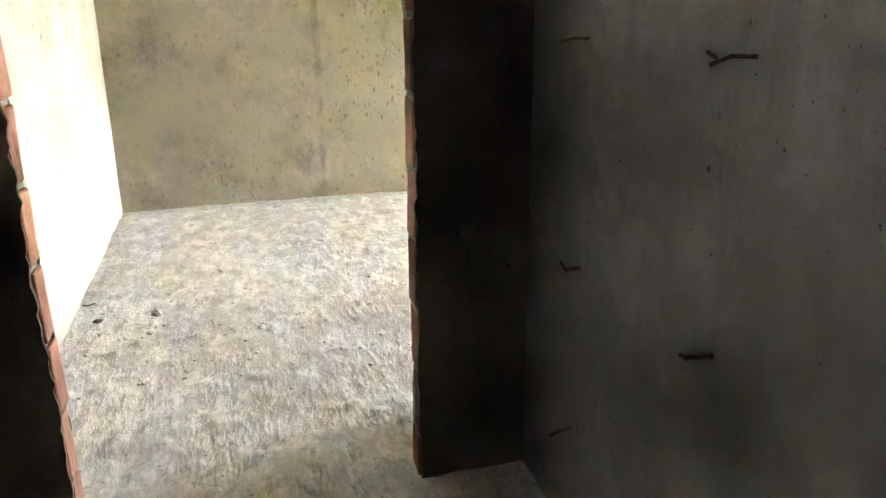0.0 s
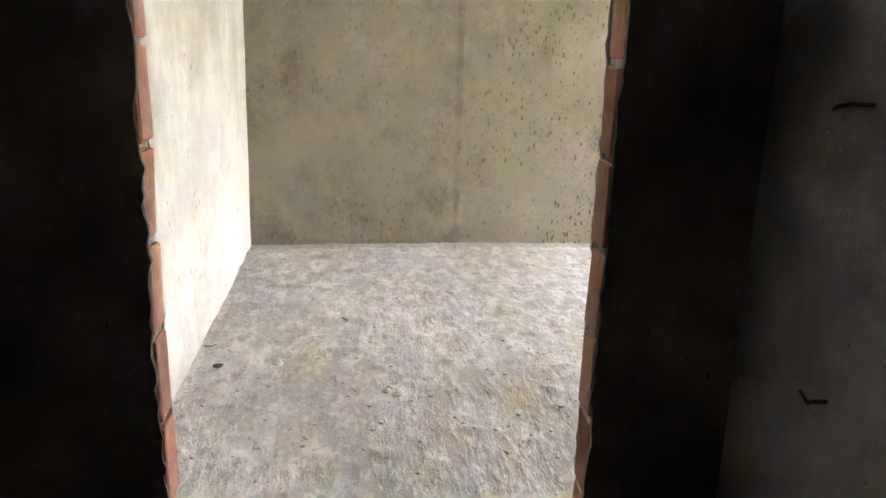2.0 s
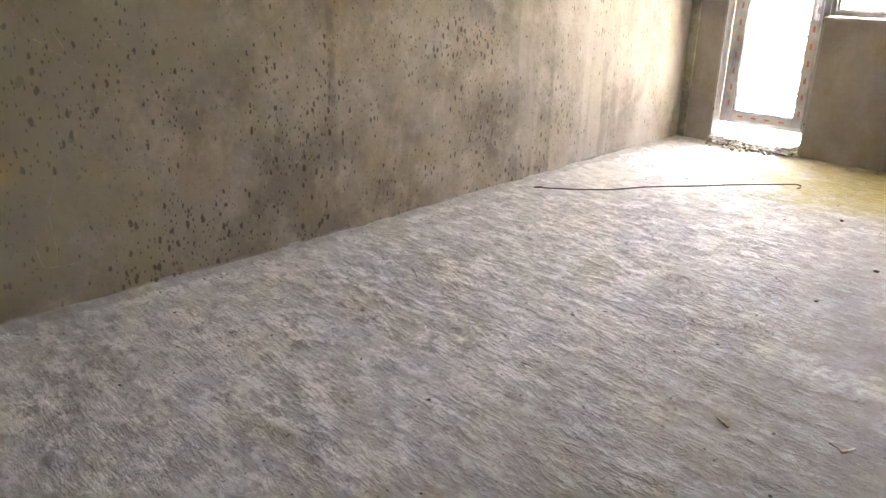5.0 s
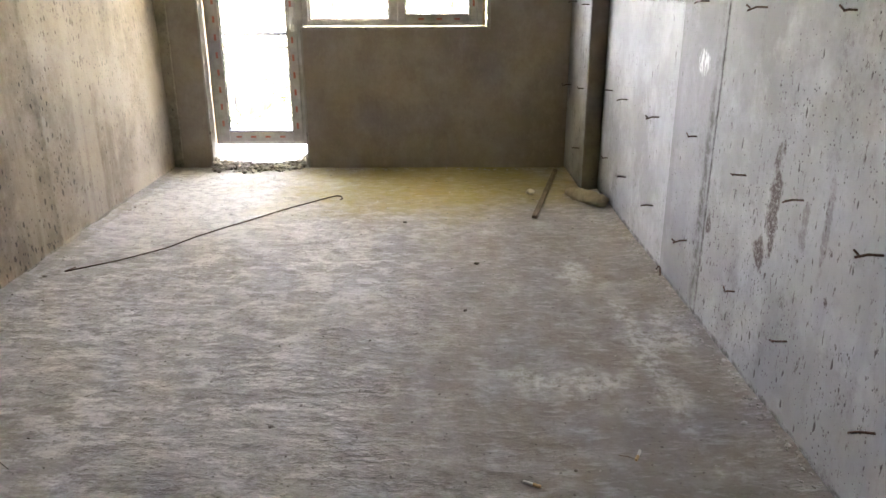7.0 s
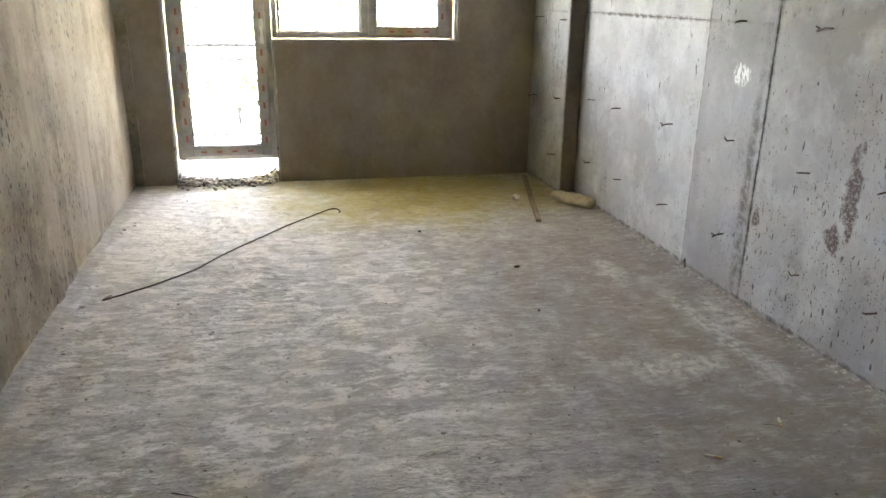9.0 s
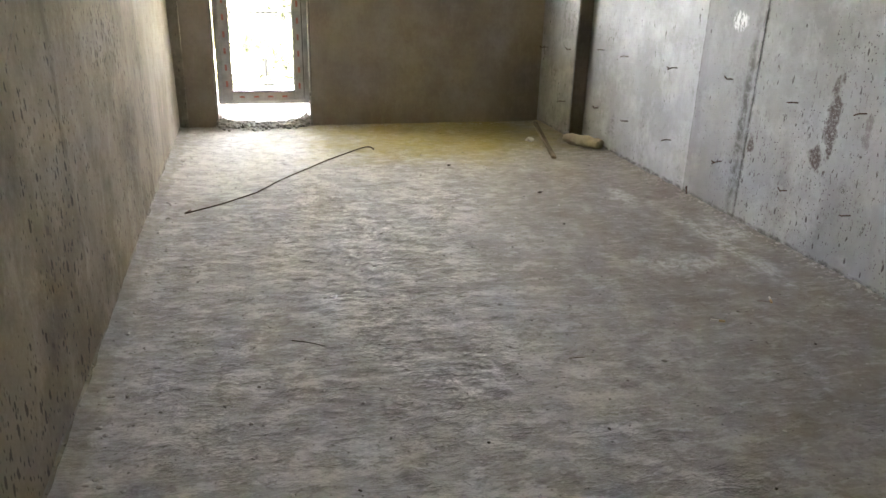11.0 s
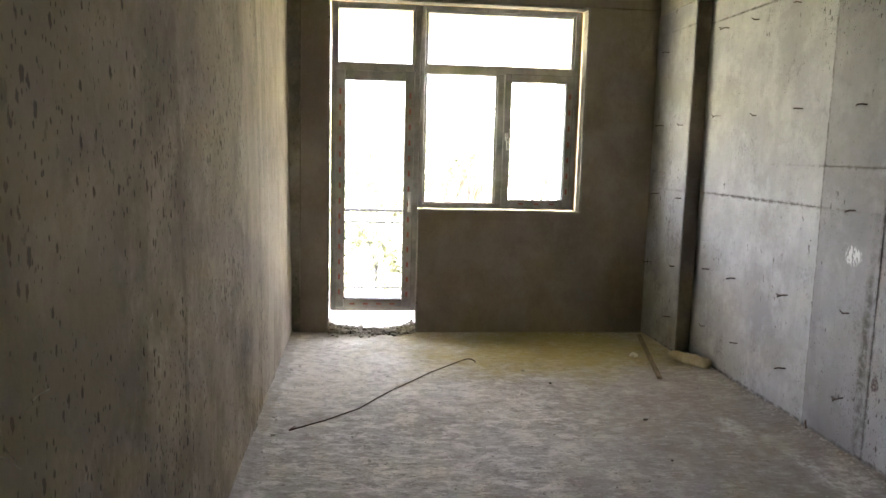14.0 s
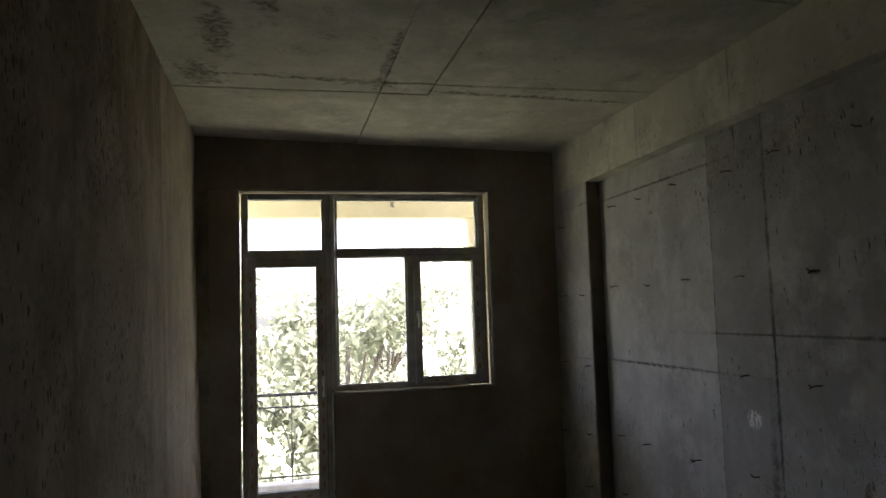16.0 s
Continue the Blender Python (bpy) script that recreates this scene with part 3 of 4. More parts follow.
# ceiling with board joints
bm = bmesh.new()
for k, (x0, x1) in enumerate(((-0.9, 1.2), (1.205, 2.80), (2.805, 4.335), (4.340, 4.545), (4.551, 6.0))):
    for n, (y0, y1) in enumerate(((-0.6, 1.500), (1.504, 1.814), (1.819, YL + 0.12))):
        box(bm, (x0, y0, ZC + 0.004 * ((k * 2 + n) % 3)), (x1, y1, ZC + 0.06), 0.002)
for v in bm.verts:
    if 4.2 < v.co.x < 4.7:
        v.co.x += 0.10 * (v.co.y - 1.7)
    v.co.z += 0.018 + 0.030 * (v.co.y - 1.6)            # the slab sags towards the cast wall
box(bm, (-1.1, -3.9, ZC + 0.115), (6.25, YL + 0.3, ZC + 0.24))
box(bm, (-1.1, -3.9, ZC + 0.025), (6.25, -0.6, ZC + 0.12))
box(bm, (-1.1, -0.6, ZC + 0.0), (-0.9, 3.3, ZC + 0.12))
box(bm, (-1.1, -3.9, ZC - 0.02), (-0.9, 3.3, ZC + 0.03))
box(bm, (-0.9, -3.9, ZC - 0.02), (6.25, -0.6, ZC + 0.03))
tagged(mesh_object("ceiling", bm, formwork_slab), "bare cast concrete ceiling with board joints", "ceiling", kind="structure")

# ---- brick partition with the doorway ----
partition = bmesh.new()
for x0, x1 in ((-0.846, XJ0 - 0.11), (XJ1 + 0.11, XK)):
    box(partition, (x0, YP0 + 0.012, 0.0), (x1, YP1 - 0.012, 2.10))
box(partition, (-0.846, YP0 + 0.012, 2.10), (XK, YP1 - 0.012, ZC))
partition = tagged(mesh_object("wall_partition", partition, mortar), "thin clay block partition with an unfinished doorway", "wall", kind="structure")


def ragged_skin(y0, y1, x0, x1, jamb, material, label, seed):
    """A thin plaster skin whose edge along the doorway is broken and uneven."""
    zs = steps(0.0, 2.12, 0.018)
    r = np.random.default_rng(seed)
    wob = 0.010 * soft_noise(zs * 11, zs * 0 + seed, 41) + 0.010 * soft_noise(zs * 40, zs * 0 + seed, 42) + 0.003
    bm = bmesh.new()
    rows = []
    for z, w in zip(zs, wob):
        if jamb < 0:
            a, b = x0, jamb + w - 0.004
        else:
            a, b = jamb - w + 0.004, x1
        rows.append([bm.verts.new((x, y, z)) for x, y in ((a, y0), (b, y0), (b, y1), (a, y1))])
    for p, q in zip(rows, rows[1:]):
        for k in range(4):
            bm.faces.new((p[k], p[(k + 1) % 4], q[(k + 1) % 4], q[k]))
    bm.faces.new(rows[0][::-1])
    bm.faces.new(rows[-1])
    bmesh.ops.recalc_face_normals(bm, faces=bm.faces)
    return part("plaster_skin", bm, material, partition, label)


# corridor skins are darkened, as that side gets little daylight
ragged_skin(YP0, YP0 + 0.013, -0.846, 0, XJ0, plaster_shaded, "corridor-side plaster skin with a broken edge, darkened for its shade", 1)
ragged_skin(YP0, YP0 + 0.013, 0, XK, XJ1, plaster_shaded, "corridor-side plaster skin with a broken edge, darkened for its shade", 2)
ragged_skin(YP1 - 0.013, YP1, -0.762, 0, XJ0 - 0.006, plaster_pale, "", 3)
ragged_skin(YP1 - 0.013, YP1, 0, XK, XJ1 + 0.006, plaster_pale, "", 4)
part("plaster_skin", block((-0.846, YP0, 2.12), (XK, YP0 + 0.013, ZC)), plaster_shaded, partition)
part("plaster_skin", block((-0.762, YP1 - 0.013, 2.12), (XK, YP1, ZC)), plaster_pale, partition)
for jx0, jx1 in ((XJ0 - 0.11, XJ0 - 0.009), (XJ1 + 0.009, XJ1 + 0.11)):
    part("mortar_bed", block((jx0, YP0 + 0.014, 0.0), (jx1, YP1 - 0.014, 2.10)), mortar, partition)

# concrete wall beside the corridor, added back wall and the side wall with its light hole
tagged(mesh_object("wall_corridor", block((XK, -3.7, -0.1), (XK + 0.25, YP1 - 0.002, ZC)), formwork_shaded), "grey cast concrete corridor wall with steel ties", "wall", kind="structure")
tagged(mesh_object("wall_corridor_return", block((XK, YP1 - 0.002, -0.1), (XK + 0.25, -0.30, ZC)), formwork_grey), "short concrete return beside the doorway", "wall", kind="structure")
# never in view: closes the corridor, and its pale plaster bounces light forward
tagged(mesh_object("wall_back", block((-1.1, -3.9, -0.1), (XK + 0.25, -3.7, ZC)), plaster_pale), "unseen plain wall added to close the corridor", "wall", kind="structure")
VY0, VY1, VZ0, VZ1 = -2.72, -2.52, 1.62, 1.82           # unseen small hole in the side wall, added to let light into the corridor
bm = block((-1.1, VY1, -0.1), (-0.845, YP1 - 0.006, ZC))
box(bm, (-1.1, -3.7, -0.1), (-0.845, VY0, ZC))
box(bm, (-1.1, VY0, -0.1), (-0.845, VY1, VZ0))
box(bm, (-1.1, VY0, VZ1), (-0.845, VY1, ZC))
tagged(mesh_object("wall_corridor_side", bm, plaster_pale), "pale plaster corridor wall with a small hole added for light", "wall", kind="structure")

# ---- balcony door and window ----
XF0, XF1 = 6.095, 6.165                                 # depth of the plastic frames


def bar(bm, y0, y1, z0, z1, x0=XF0, x1=XF1, bevel=0.006):
    return box(bm, (x0, min(y0, y1), z0), (x1, max(y0, y1), z1), bevel, 2)


def ring(y0, y1, z0, z1, w, x0=XF0, x1=XF1, bevel=0.006):
    """A frame of four bars round a rectangle, w wide."""
    bm = bmesh.new()
    bar(bm, y0, y0 + w, z0, z1, x0, x1, bevel)
    bar(bm, y1 - w, y1, z0, z1, x0, x1, bevel)
    bar(bm, y0 + w, y1 - w, z0, z0 + w, x0 + 0.001, x1 - 0.001, bevel)
    bar(bm, y0 + w, y1 - w, z1 - w, z1, x0 + 0.001, x1 - 0.001, bevel)
    return bm


def pane(y0, y1, z0, z1, parent):
    ob = part("pane", block((6.126, y0, z0), (6.134, y1, z1)), glass, parent, "clear glass pane")
    ob.visible_shadow = False
    return ob


def handle(parent, y, z, drop, label):
    rose = part("handle", block((XF0 - 0.034, y - 0.014, z - 0.035), (XF0 - 0.022, y + 0.014, z + 0.035), 0.004, 2), white_handle, parent, label)
    bm = tube(bmesh.new(), [(XF0 - 0.02, y, z), (XF0 - 0.062, y, z), (XF0 - 0.066, y, z - drop * 0.3), (XF0 - 0.066, y, z - drop)], 0.009, 8)
    part("lever", bm, white_handle, rose)
    return rose


def film_marks(parent, places, label):
    """Small faded red prints on the protective film."""
    bm = bmesh.new()
    for y, z, upright in places:
        dy, dz = (0.008, 0.022) if upright else (0.020, 0.007)
        box(bm, (XF0 - 0.0235, y - dy, z - dz), (XF0 - 0.0215, y + dy, z + dz))
    part("film_print", bm, red_print, parent, label)


door = tagged(new("door_1"), "closed white plastic balcony door with protective film", "door", kind="structure")
part("door_frame", ring(2.041, 2.742, 0.155, 2.640, 0.047), film_grey, door, "dusty white plastic door frame")
part("transom", bar(bmesh.new(), 2.090, 2.715, 2.115, 2.165), film_grey, door)
part("top_bead", ring(2.086, 2.716, 2.160, 2.612, 0.022, XF0 + 0.012, XF1 - 0.012), film_grey, door)
sash = part("sash", ring(2.083, 2.714, 0.182, 2.116, 0.075, XF0 - 0.022, XF1 - 0.02, 0.008), film_grey, door, "white plastic door sash under printed film")
part("gasket", ring(2.156, 2.641, 0.255, 2.043, 0.006, XF0 - 0.016, XF1 - 0.03, 0.001), gasket, sash)
pane(2.158, 2.639, 0.257, 2.041, door)
pane(2.107, 2.695, 2.181, 2.591, door)
film_marks(sash, [(2.678, 0.32 + 0.125 * k, True) for k in range(14)] + [(2.120, 0.30 + 0.125 * k, True) for k in range(14)] + [(2.24 + 0.11 * k, 0.218, False) for k in range(4)], "faded red print on film")
handle(door, 2.112, 1.12, 0.12, "white lever door handle")
bm = block((XF0 - 0.03, 2.098, 0.985), (XF0 - 0.021, 2.126, 1.035), 0.003)
part("lock_plate", bm, white_handle, door)

bm = bar(bmesh.new(), 2.742, 2.752, 0.16, 2.642, 6.105, 6.155, 0.001)
bar(bm, 0.715, 0.735, 1.02, 2.642, 6.105, 6.155, 0.001)
bar(bm, 0.735, 2.742, 2.640, 2.645, 6.105, 6.155, 0.001)
bar(bm, 0.735, 2.030, 1.022, 1.027, 6.105, 6.155, 0.001)
tagged(mesh_object("foam_seam", bm, filter_tan), "mounting foam round the plastic frames", "trim", kind="structure")

window = tagged(new("window_1"), "white plastic window with one opening sash and a toplight", "window", kind="structure")
part("window_frame", ring(0.735, 2.038, 1.026, 2.640, 0.036), film_grey, window, "dusty white plastic window frame")
part("transom", bar(bmesh.new(), 0.771, 2.002, 2.116, 2.176), film_grey, window)
part("mullion", bar(bmesh.new(), 1.345, 1.405, 1.062, 2.116), film_grey, window)
part("top_bead", ring(0.775, 1.998, 2.170, 2.606, 0.020, XF0 + 0.012, XF1 - 0.012), film_grey, window)
part("side_bead", ring(1.402, 1.998, 1.055, 2.124, 0.018, XF0 + 0.012, XF1 - 0.012), film_grey, window)
sash = part("sash", ring(0.772, 1.352, 1.042, 2.128, 0.060, XF0 - 0.022, XF1 - 0.02, 0.008), film_grey, window, "white plastic opening sash")
part("gasket", ring(0.830, 1.294, 1.100, 2.070, 0.006, XF0 - 0.016, XF1 - 0.03, 0.001), gasket, sash)
pane(0.793, 1.980, 2.188, 2.588, window)
pane(1.418, 1.982, 1.071, 2.108, window)
pane(0.832, 1.292, 1.102, 2.068, window)
film_marks(sash, [(0.802, 1.18 + 0.13 * k, True) for k in range(7)] + [(0.92 + 0.13 * k, 1.071, False) for k in range(3)], "faded red print on film")
handle(window, 1.322, 1.62, 0.11, "white lever window handle")
part("window_sill", block((XW + 0.015, YW0 + 0.017, ZS + 0.002), (XF0, 2.036, ZS + 0.016), 0.003), plaster_pale, window, "rough plaster sill")

# ---- balcony ----
tagged(mesh_object("balcony_floor", block((6.25, -0.4, -0.25), (7.42, 4.6, -0.012), 0.01), balcony_stone), "pale concrete balcony slab in daylight", "balcony", kind="structure")
tagged(mesh_object("threshold", block((6.0, YD0 - 0.01, -0.05), (6.26, YD1 + 0.01, 0.012)), balcony_stone), "bare pale concrete threshold", "threshold", kind="structure")
tagged(mesh_object("balcony_ceiling", block((6.25, -0.4, 2.86), (7.45, 4.6, 3.04), 0.01), cream_paint), "cream painted underside of the balcony above", "ceiling", kind="structure")
tagged(mesh_object("balcony_beam", block((7.22, -0.4, 2.585), (7.45, 4.6, 2.855), 0.01), cream_paint), "cream painted edge beam over the balcony", "beam", kind="structure")
tagged(mesh_object("balcony_pillar", block((7.20, 0.10, -0.01), (7.43, 0.575, 2.58), 0.012), cream_paint), "cream painted balcony pillar", "column", kind="structure")
tagged(mesh_object("balcony_kerb", block((7.24, 0.58, -0.012), (7.42, 4.6, 0.07), 0.008), balcony_stone), "low concrete kerb under the railing", "kerb", kind="structure")

railing = tagged(new("balcony_railing"), "dark iron balcony railing with curved bars", "railing")
for z, r in ((0.895, 0.016), (0.780, 0.009), (0.125, 0.009)):
    part("rail", tube(bmesh.new(), [(7.32, 0.575, z), (7.32, 4.5, z)], r, 8), rail_iron, railing)
for k in range(7):
    yc = 0.68 + 0.5567 * k
    part("bar", tube(bmesh.new(), [(7.32, yc, 0.068), (7.32, yc, 0.89)], 0.007, 6), rail_iron, railing)
    for side in (-1, 1):
        arc = [(7.32, yc + side * 0.27 * (1 - math.cos(a)), 0.13 + 0.64 * math.sin(a) ** 0.9) for a in (0.01, 0.3, 0.6, 0.9, 1.2, 1.57)]
        part("scroll", tube(bmesh.new(), arc, 0.006, 6), rail_iron, railing)
        arc = [(7.32, yc + side * 0.27 * math.sin(a), 0.775 - 0.22 * (1 - math.cos(a))) for a in (0.01, 0.4, 0.8, 1.2, 1.57)]
        part("scroll", tube(bmesh.new(), arc, 0.005, 6), rail_iron, railing)

lamp = tagged(new("balcony_lamp"), "small cream lamp holder under the balcony beam", "lamp holder")
part("bracket", block((6.98, 1.355, 2.80), (7.05, 1.395, 2.862), 0.004), cream_paint, lamp)
part("socket", tube(bmesh.new(), [(7.015, 1.375, 2.80), (7.015, 1.375, 2.70), (7.015, 1.375, 2.66)], 0.022, 10), stone, lamp)

# ---- outdoors ----
GZ = -4.2
bm = bmesh.new()
box(bm, (-400, -400, GZ - 0.5), (400, 400, GZ))
tagged(mesh_object("ground", bm, earth), "dry grassy ground below the building", "ground", kind="structure")


def tree(x, y, height, spread, seed, leaves):
    r = np.random.default_rng(seed)
    root = tagged(new("tree"), "broad leafy green tree in bright daylight", "tree", "trees outside the balcony")
    root.location = (x, y, GZ)
    bm = bmesh.new()
    top = height * 0.55
    tube(bm, [(0, 0, 0), (0.08, 0.05, top * 0.4), (-0.05, 0.1, top * 0.75), (0.05, 0, height * 0.8)], 0.17, 8, 0.25)
    centres = []
    for k in range(15):
        a, f = k * 2.4 + r.random(), 0.35 + 0.6 * r.random()
        rad = spread * (0.45 + 0.5 * r.random()) * (1.15 - 0.75 * abs(f - 0.45))
        end = Vector((math.cos(a) * rad, math.sin(a) * rad, height * (0.35 + 0.62 * f)))
        start = Vector((0, 0, height * (0.22 + 0.40 * f)))
        mid = (start + end) / 2 + Vector((0, 0, -0.15))
        tube(bm, [start, mid, end], 0.05, 5, 0.3)
        centres += [end, mid * 0.35 + end * 0.65]
    part("trunk", bm, bark, root, smooth=True)
    verts, faces = [], []
    for k in range(leaves):
        c = centres[r.integers(len(centres))]
        p = np.array(c) + r.normal(0, 1, 3) * np.array((0.30, 0.30, 0.17)) * spread * 0.42
        s = 0.07 + 0.08 * r.random()
        a, b = r.normal(0, 1, 3), r.normal(0, 1, 3)
        a /= np.linalg.norm(a)
        b -= a * (a @ b)
        b /= np.linalg.norm(b)
        i = len(verts)
        verts += [p - a * s, p + b * s * 0.45, p + a * s, p - b * s * 0.45]
        faces.append((i, i + 1, i + 2, i + 3))
    me = bpy.data.meshes.new("crown")
    me.from_pydata([tuple(v) for v in verts], [], faces)
    me.materials.append(leaf_green)
    crown = new("crown", me)
    crown.parent = root
    return root


for x, y, h, sp, seed, leaves in ((15.0, 1.1, 6.5, 2.2, 5, 2600), (16.5, -2.6, 5.9, 2.3, 6, 2200), (14.0, 4.6, 5.4, 2.2, 7, 2400), (20.0, 3.6, 7.4, 2.7, 8, 2200), (21.0, -0.6, 7.0, 2.6, 9, 2200), (12.5, 2.5, 3.9, 1.5, 10, 1700)):
    tree(x, y, h, sp, seed, int(leaves * 1.4))


def far_house(x, y, w, d, h, floors, bays):
    house = tagged(new("apartment_building"), "pale rendered apartment building in the far haze", "building")
    house.location = (x, y, GZ)
    part("wall", block((0, -w / 2, 0), (d, w / 2, h)), facade_pale, house)
    part("roof", block((-0.4, -w / 2 - 0.4, h), (d + 0.4, w / 2 + 0.4, h + 0.5), 0.05), facade_roof, house)
    for f in range(floors):
        for k in range(bays):
            yc, zc = -w / 2 + w * (k + 0.5) / bays, h * (f + 0.55) / floors
            win = part("window", ring(yc - 0.7, yc + 0.7, zc - 0.8, zc + 0.8, 0.08, -0.06, 0.05, 0.01), film_grey, house)
            part("window_pane", block((-0.02, yc - 0.62, zc - 0.72), (0.0, yc + 0.62, zc + 0.72)), facade_glass, win)


far_house(95, -24, 18, 11, 16.5, 5, 3)

# ---- steel ties in the concrete ----
def tie_piece(length, seed):
    """A cut steel tie that sticks out of the concrete, with its bent stub."""
    r = np.random.default_rng(seed)
    bm = tube(bmesh.new(), [(0, -0.02, 0), (0, length * 0.6, 0.002), (r.normal(0, 0.006), length, r.normal(0, 0.004))], 0.0034, 6)
    tube(bm, [(0, length * 0.95, 0), (r.normal(0.012, 0.012), length * 1.05, r.normal(0.012, 0.008))], 0.0029, 6)
    me = bpy.data.meshes.new("steel_tie")
    bm.to_mesh(me)
    bm.free()
    me.materials.append(rust)
    return me


tie_meshes = [tie_piece(l, k) for k, l in enumerate((0.035, 0.045, 0.055, 0.06))]


def tie(x, y, z, turn=0.0, k=0):
    ob = tagged(new("steel_tie", tie_meshes[k % 4]), "short rusty steel tie sticking out of concrete", "steel tie", "ties in the concrete")
    ob.matrix_world = pose(x, y, z, 0, 0, turn)
    return ob


count = 0
for xs, zrow in (((5.06, 4.58, 4.01, 3.46, 2.91, 2.49, 2.00, 1.52, 1.05), 0.272), ((5.06, 4.68, 4.05, 3.48, 2.95, 2.53, 2.11, 1.50, 1.02), 0.715), ((4.6, 4.08, 3.51, 2.96, 2.42, 1.95, 1.48), 1.245),
                 ((5.05, 4.57, 4.06, 3.50, 2.92, 2.45, 1.94, 1.45), 1.777), ((5.02, 4.63, 4.16, 3.56, 3.14, 2.60, 2.10), 2.382)):
    for x in xs:
        if 3.80 < x < 5.3 and zrow == 1.245:
            continue
        tie(x, -0.007 if x > 3.8 else 0.0, zrow + rng.normal(0, 0.012), rng.normal(0, 12), count)
        count += 1
for x, z in ((5.757, 2.307), (5.786, 1.739), (5.423, 1.731), (5.363, 1.185), (5.809, 1.194), (5.868, 0.626), (5.40, 0.66), (5.42, 0.26)):
    tie(x, 0.106, z, rng.normal(0, 12), count)
    count += 1
for y, z in ((-0.79, 1.24), (-1.335, 1.23), (-0.80, 0.722), (-1.31, 0.731), (-0.80, 0.298), (-1.33, 0.25), (-0.80, 1.75), (-1.34, 1.76)):
    tie(XK, y, z, 90 + rng.normal(0, 10), count).scale = (1.1, 1.1, 1.1)
    count += 1

# ---- loose things on the floor ----
def ground_z(x, y):
    return float(floor_height(np.array([[x]]), np.array([[y]]))[0, 0]) - 0.004


rod_line = [(3.868, 2.842), (3.825, 2.868), (3.812, 2.868), (3.98, 2.68), (4.15, 2.50), (4.32, 2.38), (4.48, 2.283), (4.66, 2.16), (4.835, 2.032), (5.00, 1.88), (5.12, 1.77), (5.155, 1.725), (5.14, 1.695), (5.085, 1.679), (5.055, 1.688)]
bm = tube(bmesh.new(), [(x, y, ground_z(x, y) + 0.010 + 0.004 * math.sin(x * 9)) for x, y in rod_line], 0.0038, 8)
tagged(mesh_object("steel_rod", bm, rust, True), "long thin rusty steel rod with a hooked end on the floor", "steel rod")

bm = block((-0.60, -0.016, 0.0), (0.60, 0.016, 0.020), 0.003)
stick = mesh_object("wooden_batten", bm, old_wood)
stick.matrix_world = pose(5.205, 0.350, 0.010, 0, 0, math.degrees(math.atan2(0.202 - 0.495, 5.781 - 4.636)))
tagged(stick, "weathered wooden batten lying on the floor by the column", "wooden batten")


def sack():
    """A rolled, sagging sack with folded ends."""
    bm = bmesh.new()
    rings = []
    n, sides = 22, 18
    for i in range(n):
        f = i / (n - 1)
        r = 0.047 * (math.sin(math.pi * min(max(f, 0.0), 1.0)) ** 0.13 * 0.9 + 0.1) * (1 + 0.05 * math.sin(f * 19) + 0.04 * math.sin(f * 41))
        ringv = []
        for k in range(sides):
            a = 2 * math.pi * k / sides
            rr = r * (1 + 0.06 * math.sin(3 * a + f * 7) + 0.05 * math.sin(5 * a - f * 16) + 0.05 * math.sin(2 * a + f * 29))
            ringv.append(bm.verts.new((0.34 * (f - 0.5), rr * math.cos(a) * 1.12, max(0.0, 0.040 + rr * 0.86 * math.sin(a)))))
        rings.append(ringv)
    for p, q in zip(rings, rings[1:]):
        for k in range(sides):
            bm.faces.new((p[k], p[(k + 1) % sides], q[(k + 1) % sides], q[k]))
    bm.faces.new(rings[0][::-1])
    bm.faces.new(rings[-1])
    ob = mesh_object("rolled_sack", bm, sackcloth, True)
    ob.matrix_world = pose(4.985, 0.128, 0.004, 0, 0, 31)
    return tagged(ob, "rolled dusty cream sack at the foot of the wall", "sack")


sack()


def crumpled(x, y, size, seed):
    r = np.random.default_rng(seed)
    bm = bmesh.new()
    made = bmesh.ops.create_icosphere(bm, subdivisions=2, radius=1.0)["verts"]
    for v in made:
        k = 0.55 + 0.7 * r.random()
        v.co = Vector((v.co.x * size * k * 1.2, v.co.y * size * k * 0.8, v.co.z * size * 0.5 * k + size * 0.42))
    ob = mesh_object("crumpled_paper", bm, paper)
    ob.location = (x, y, ground_z(x, y))
    return tagged(ob, "small crumpled pale paper scrap on the floor", "paper scrap")


crumpled(5.236, 0.453, 0.036, 3)


def butt(x, y, turn, length=0.03):
    root = tagged(new("cigarette_butt"), "trodden cigarette butt on the concrete floor", "cigarette butt", "butts on the floor")
    root.matrix_world = pose(x, y, ground_z(x, y) + 0.006, 0, 0, turn)
    part("stub", tube(bmesh.new(), [(0, 0, 0), (length * 0.5, 0, 0), (length, 0.001, 0)], 0.0044, 8), paper, root)
    part("filter", tube(bmesh.new(), [(-length * 0.75, 0, 0), (-length * 0.3, 0, 0), (0, 0, 0)], 0.0046, 8), filter_tan, root)


butt(2.300, 0.481, -28)
butt(2.172, 0.805, 62)
butt(1.35, 0.62, 12)

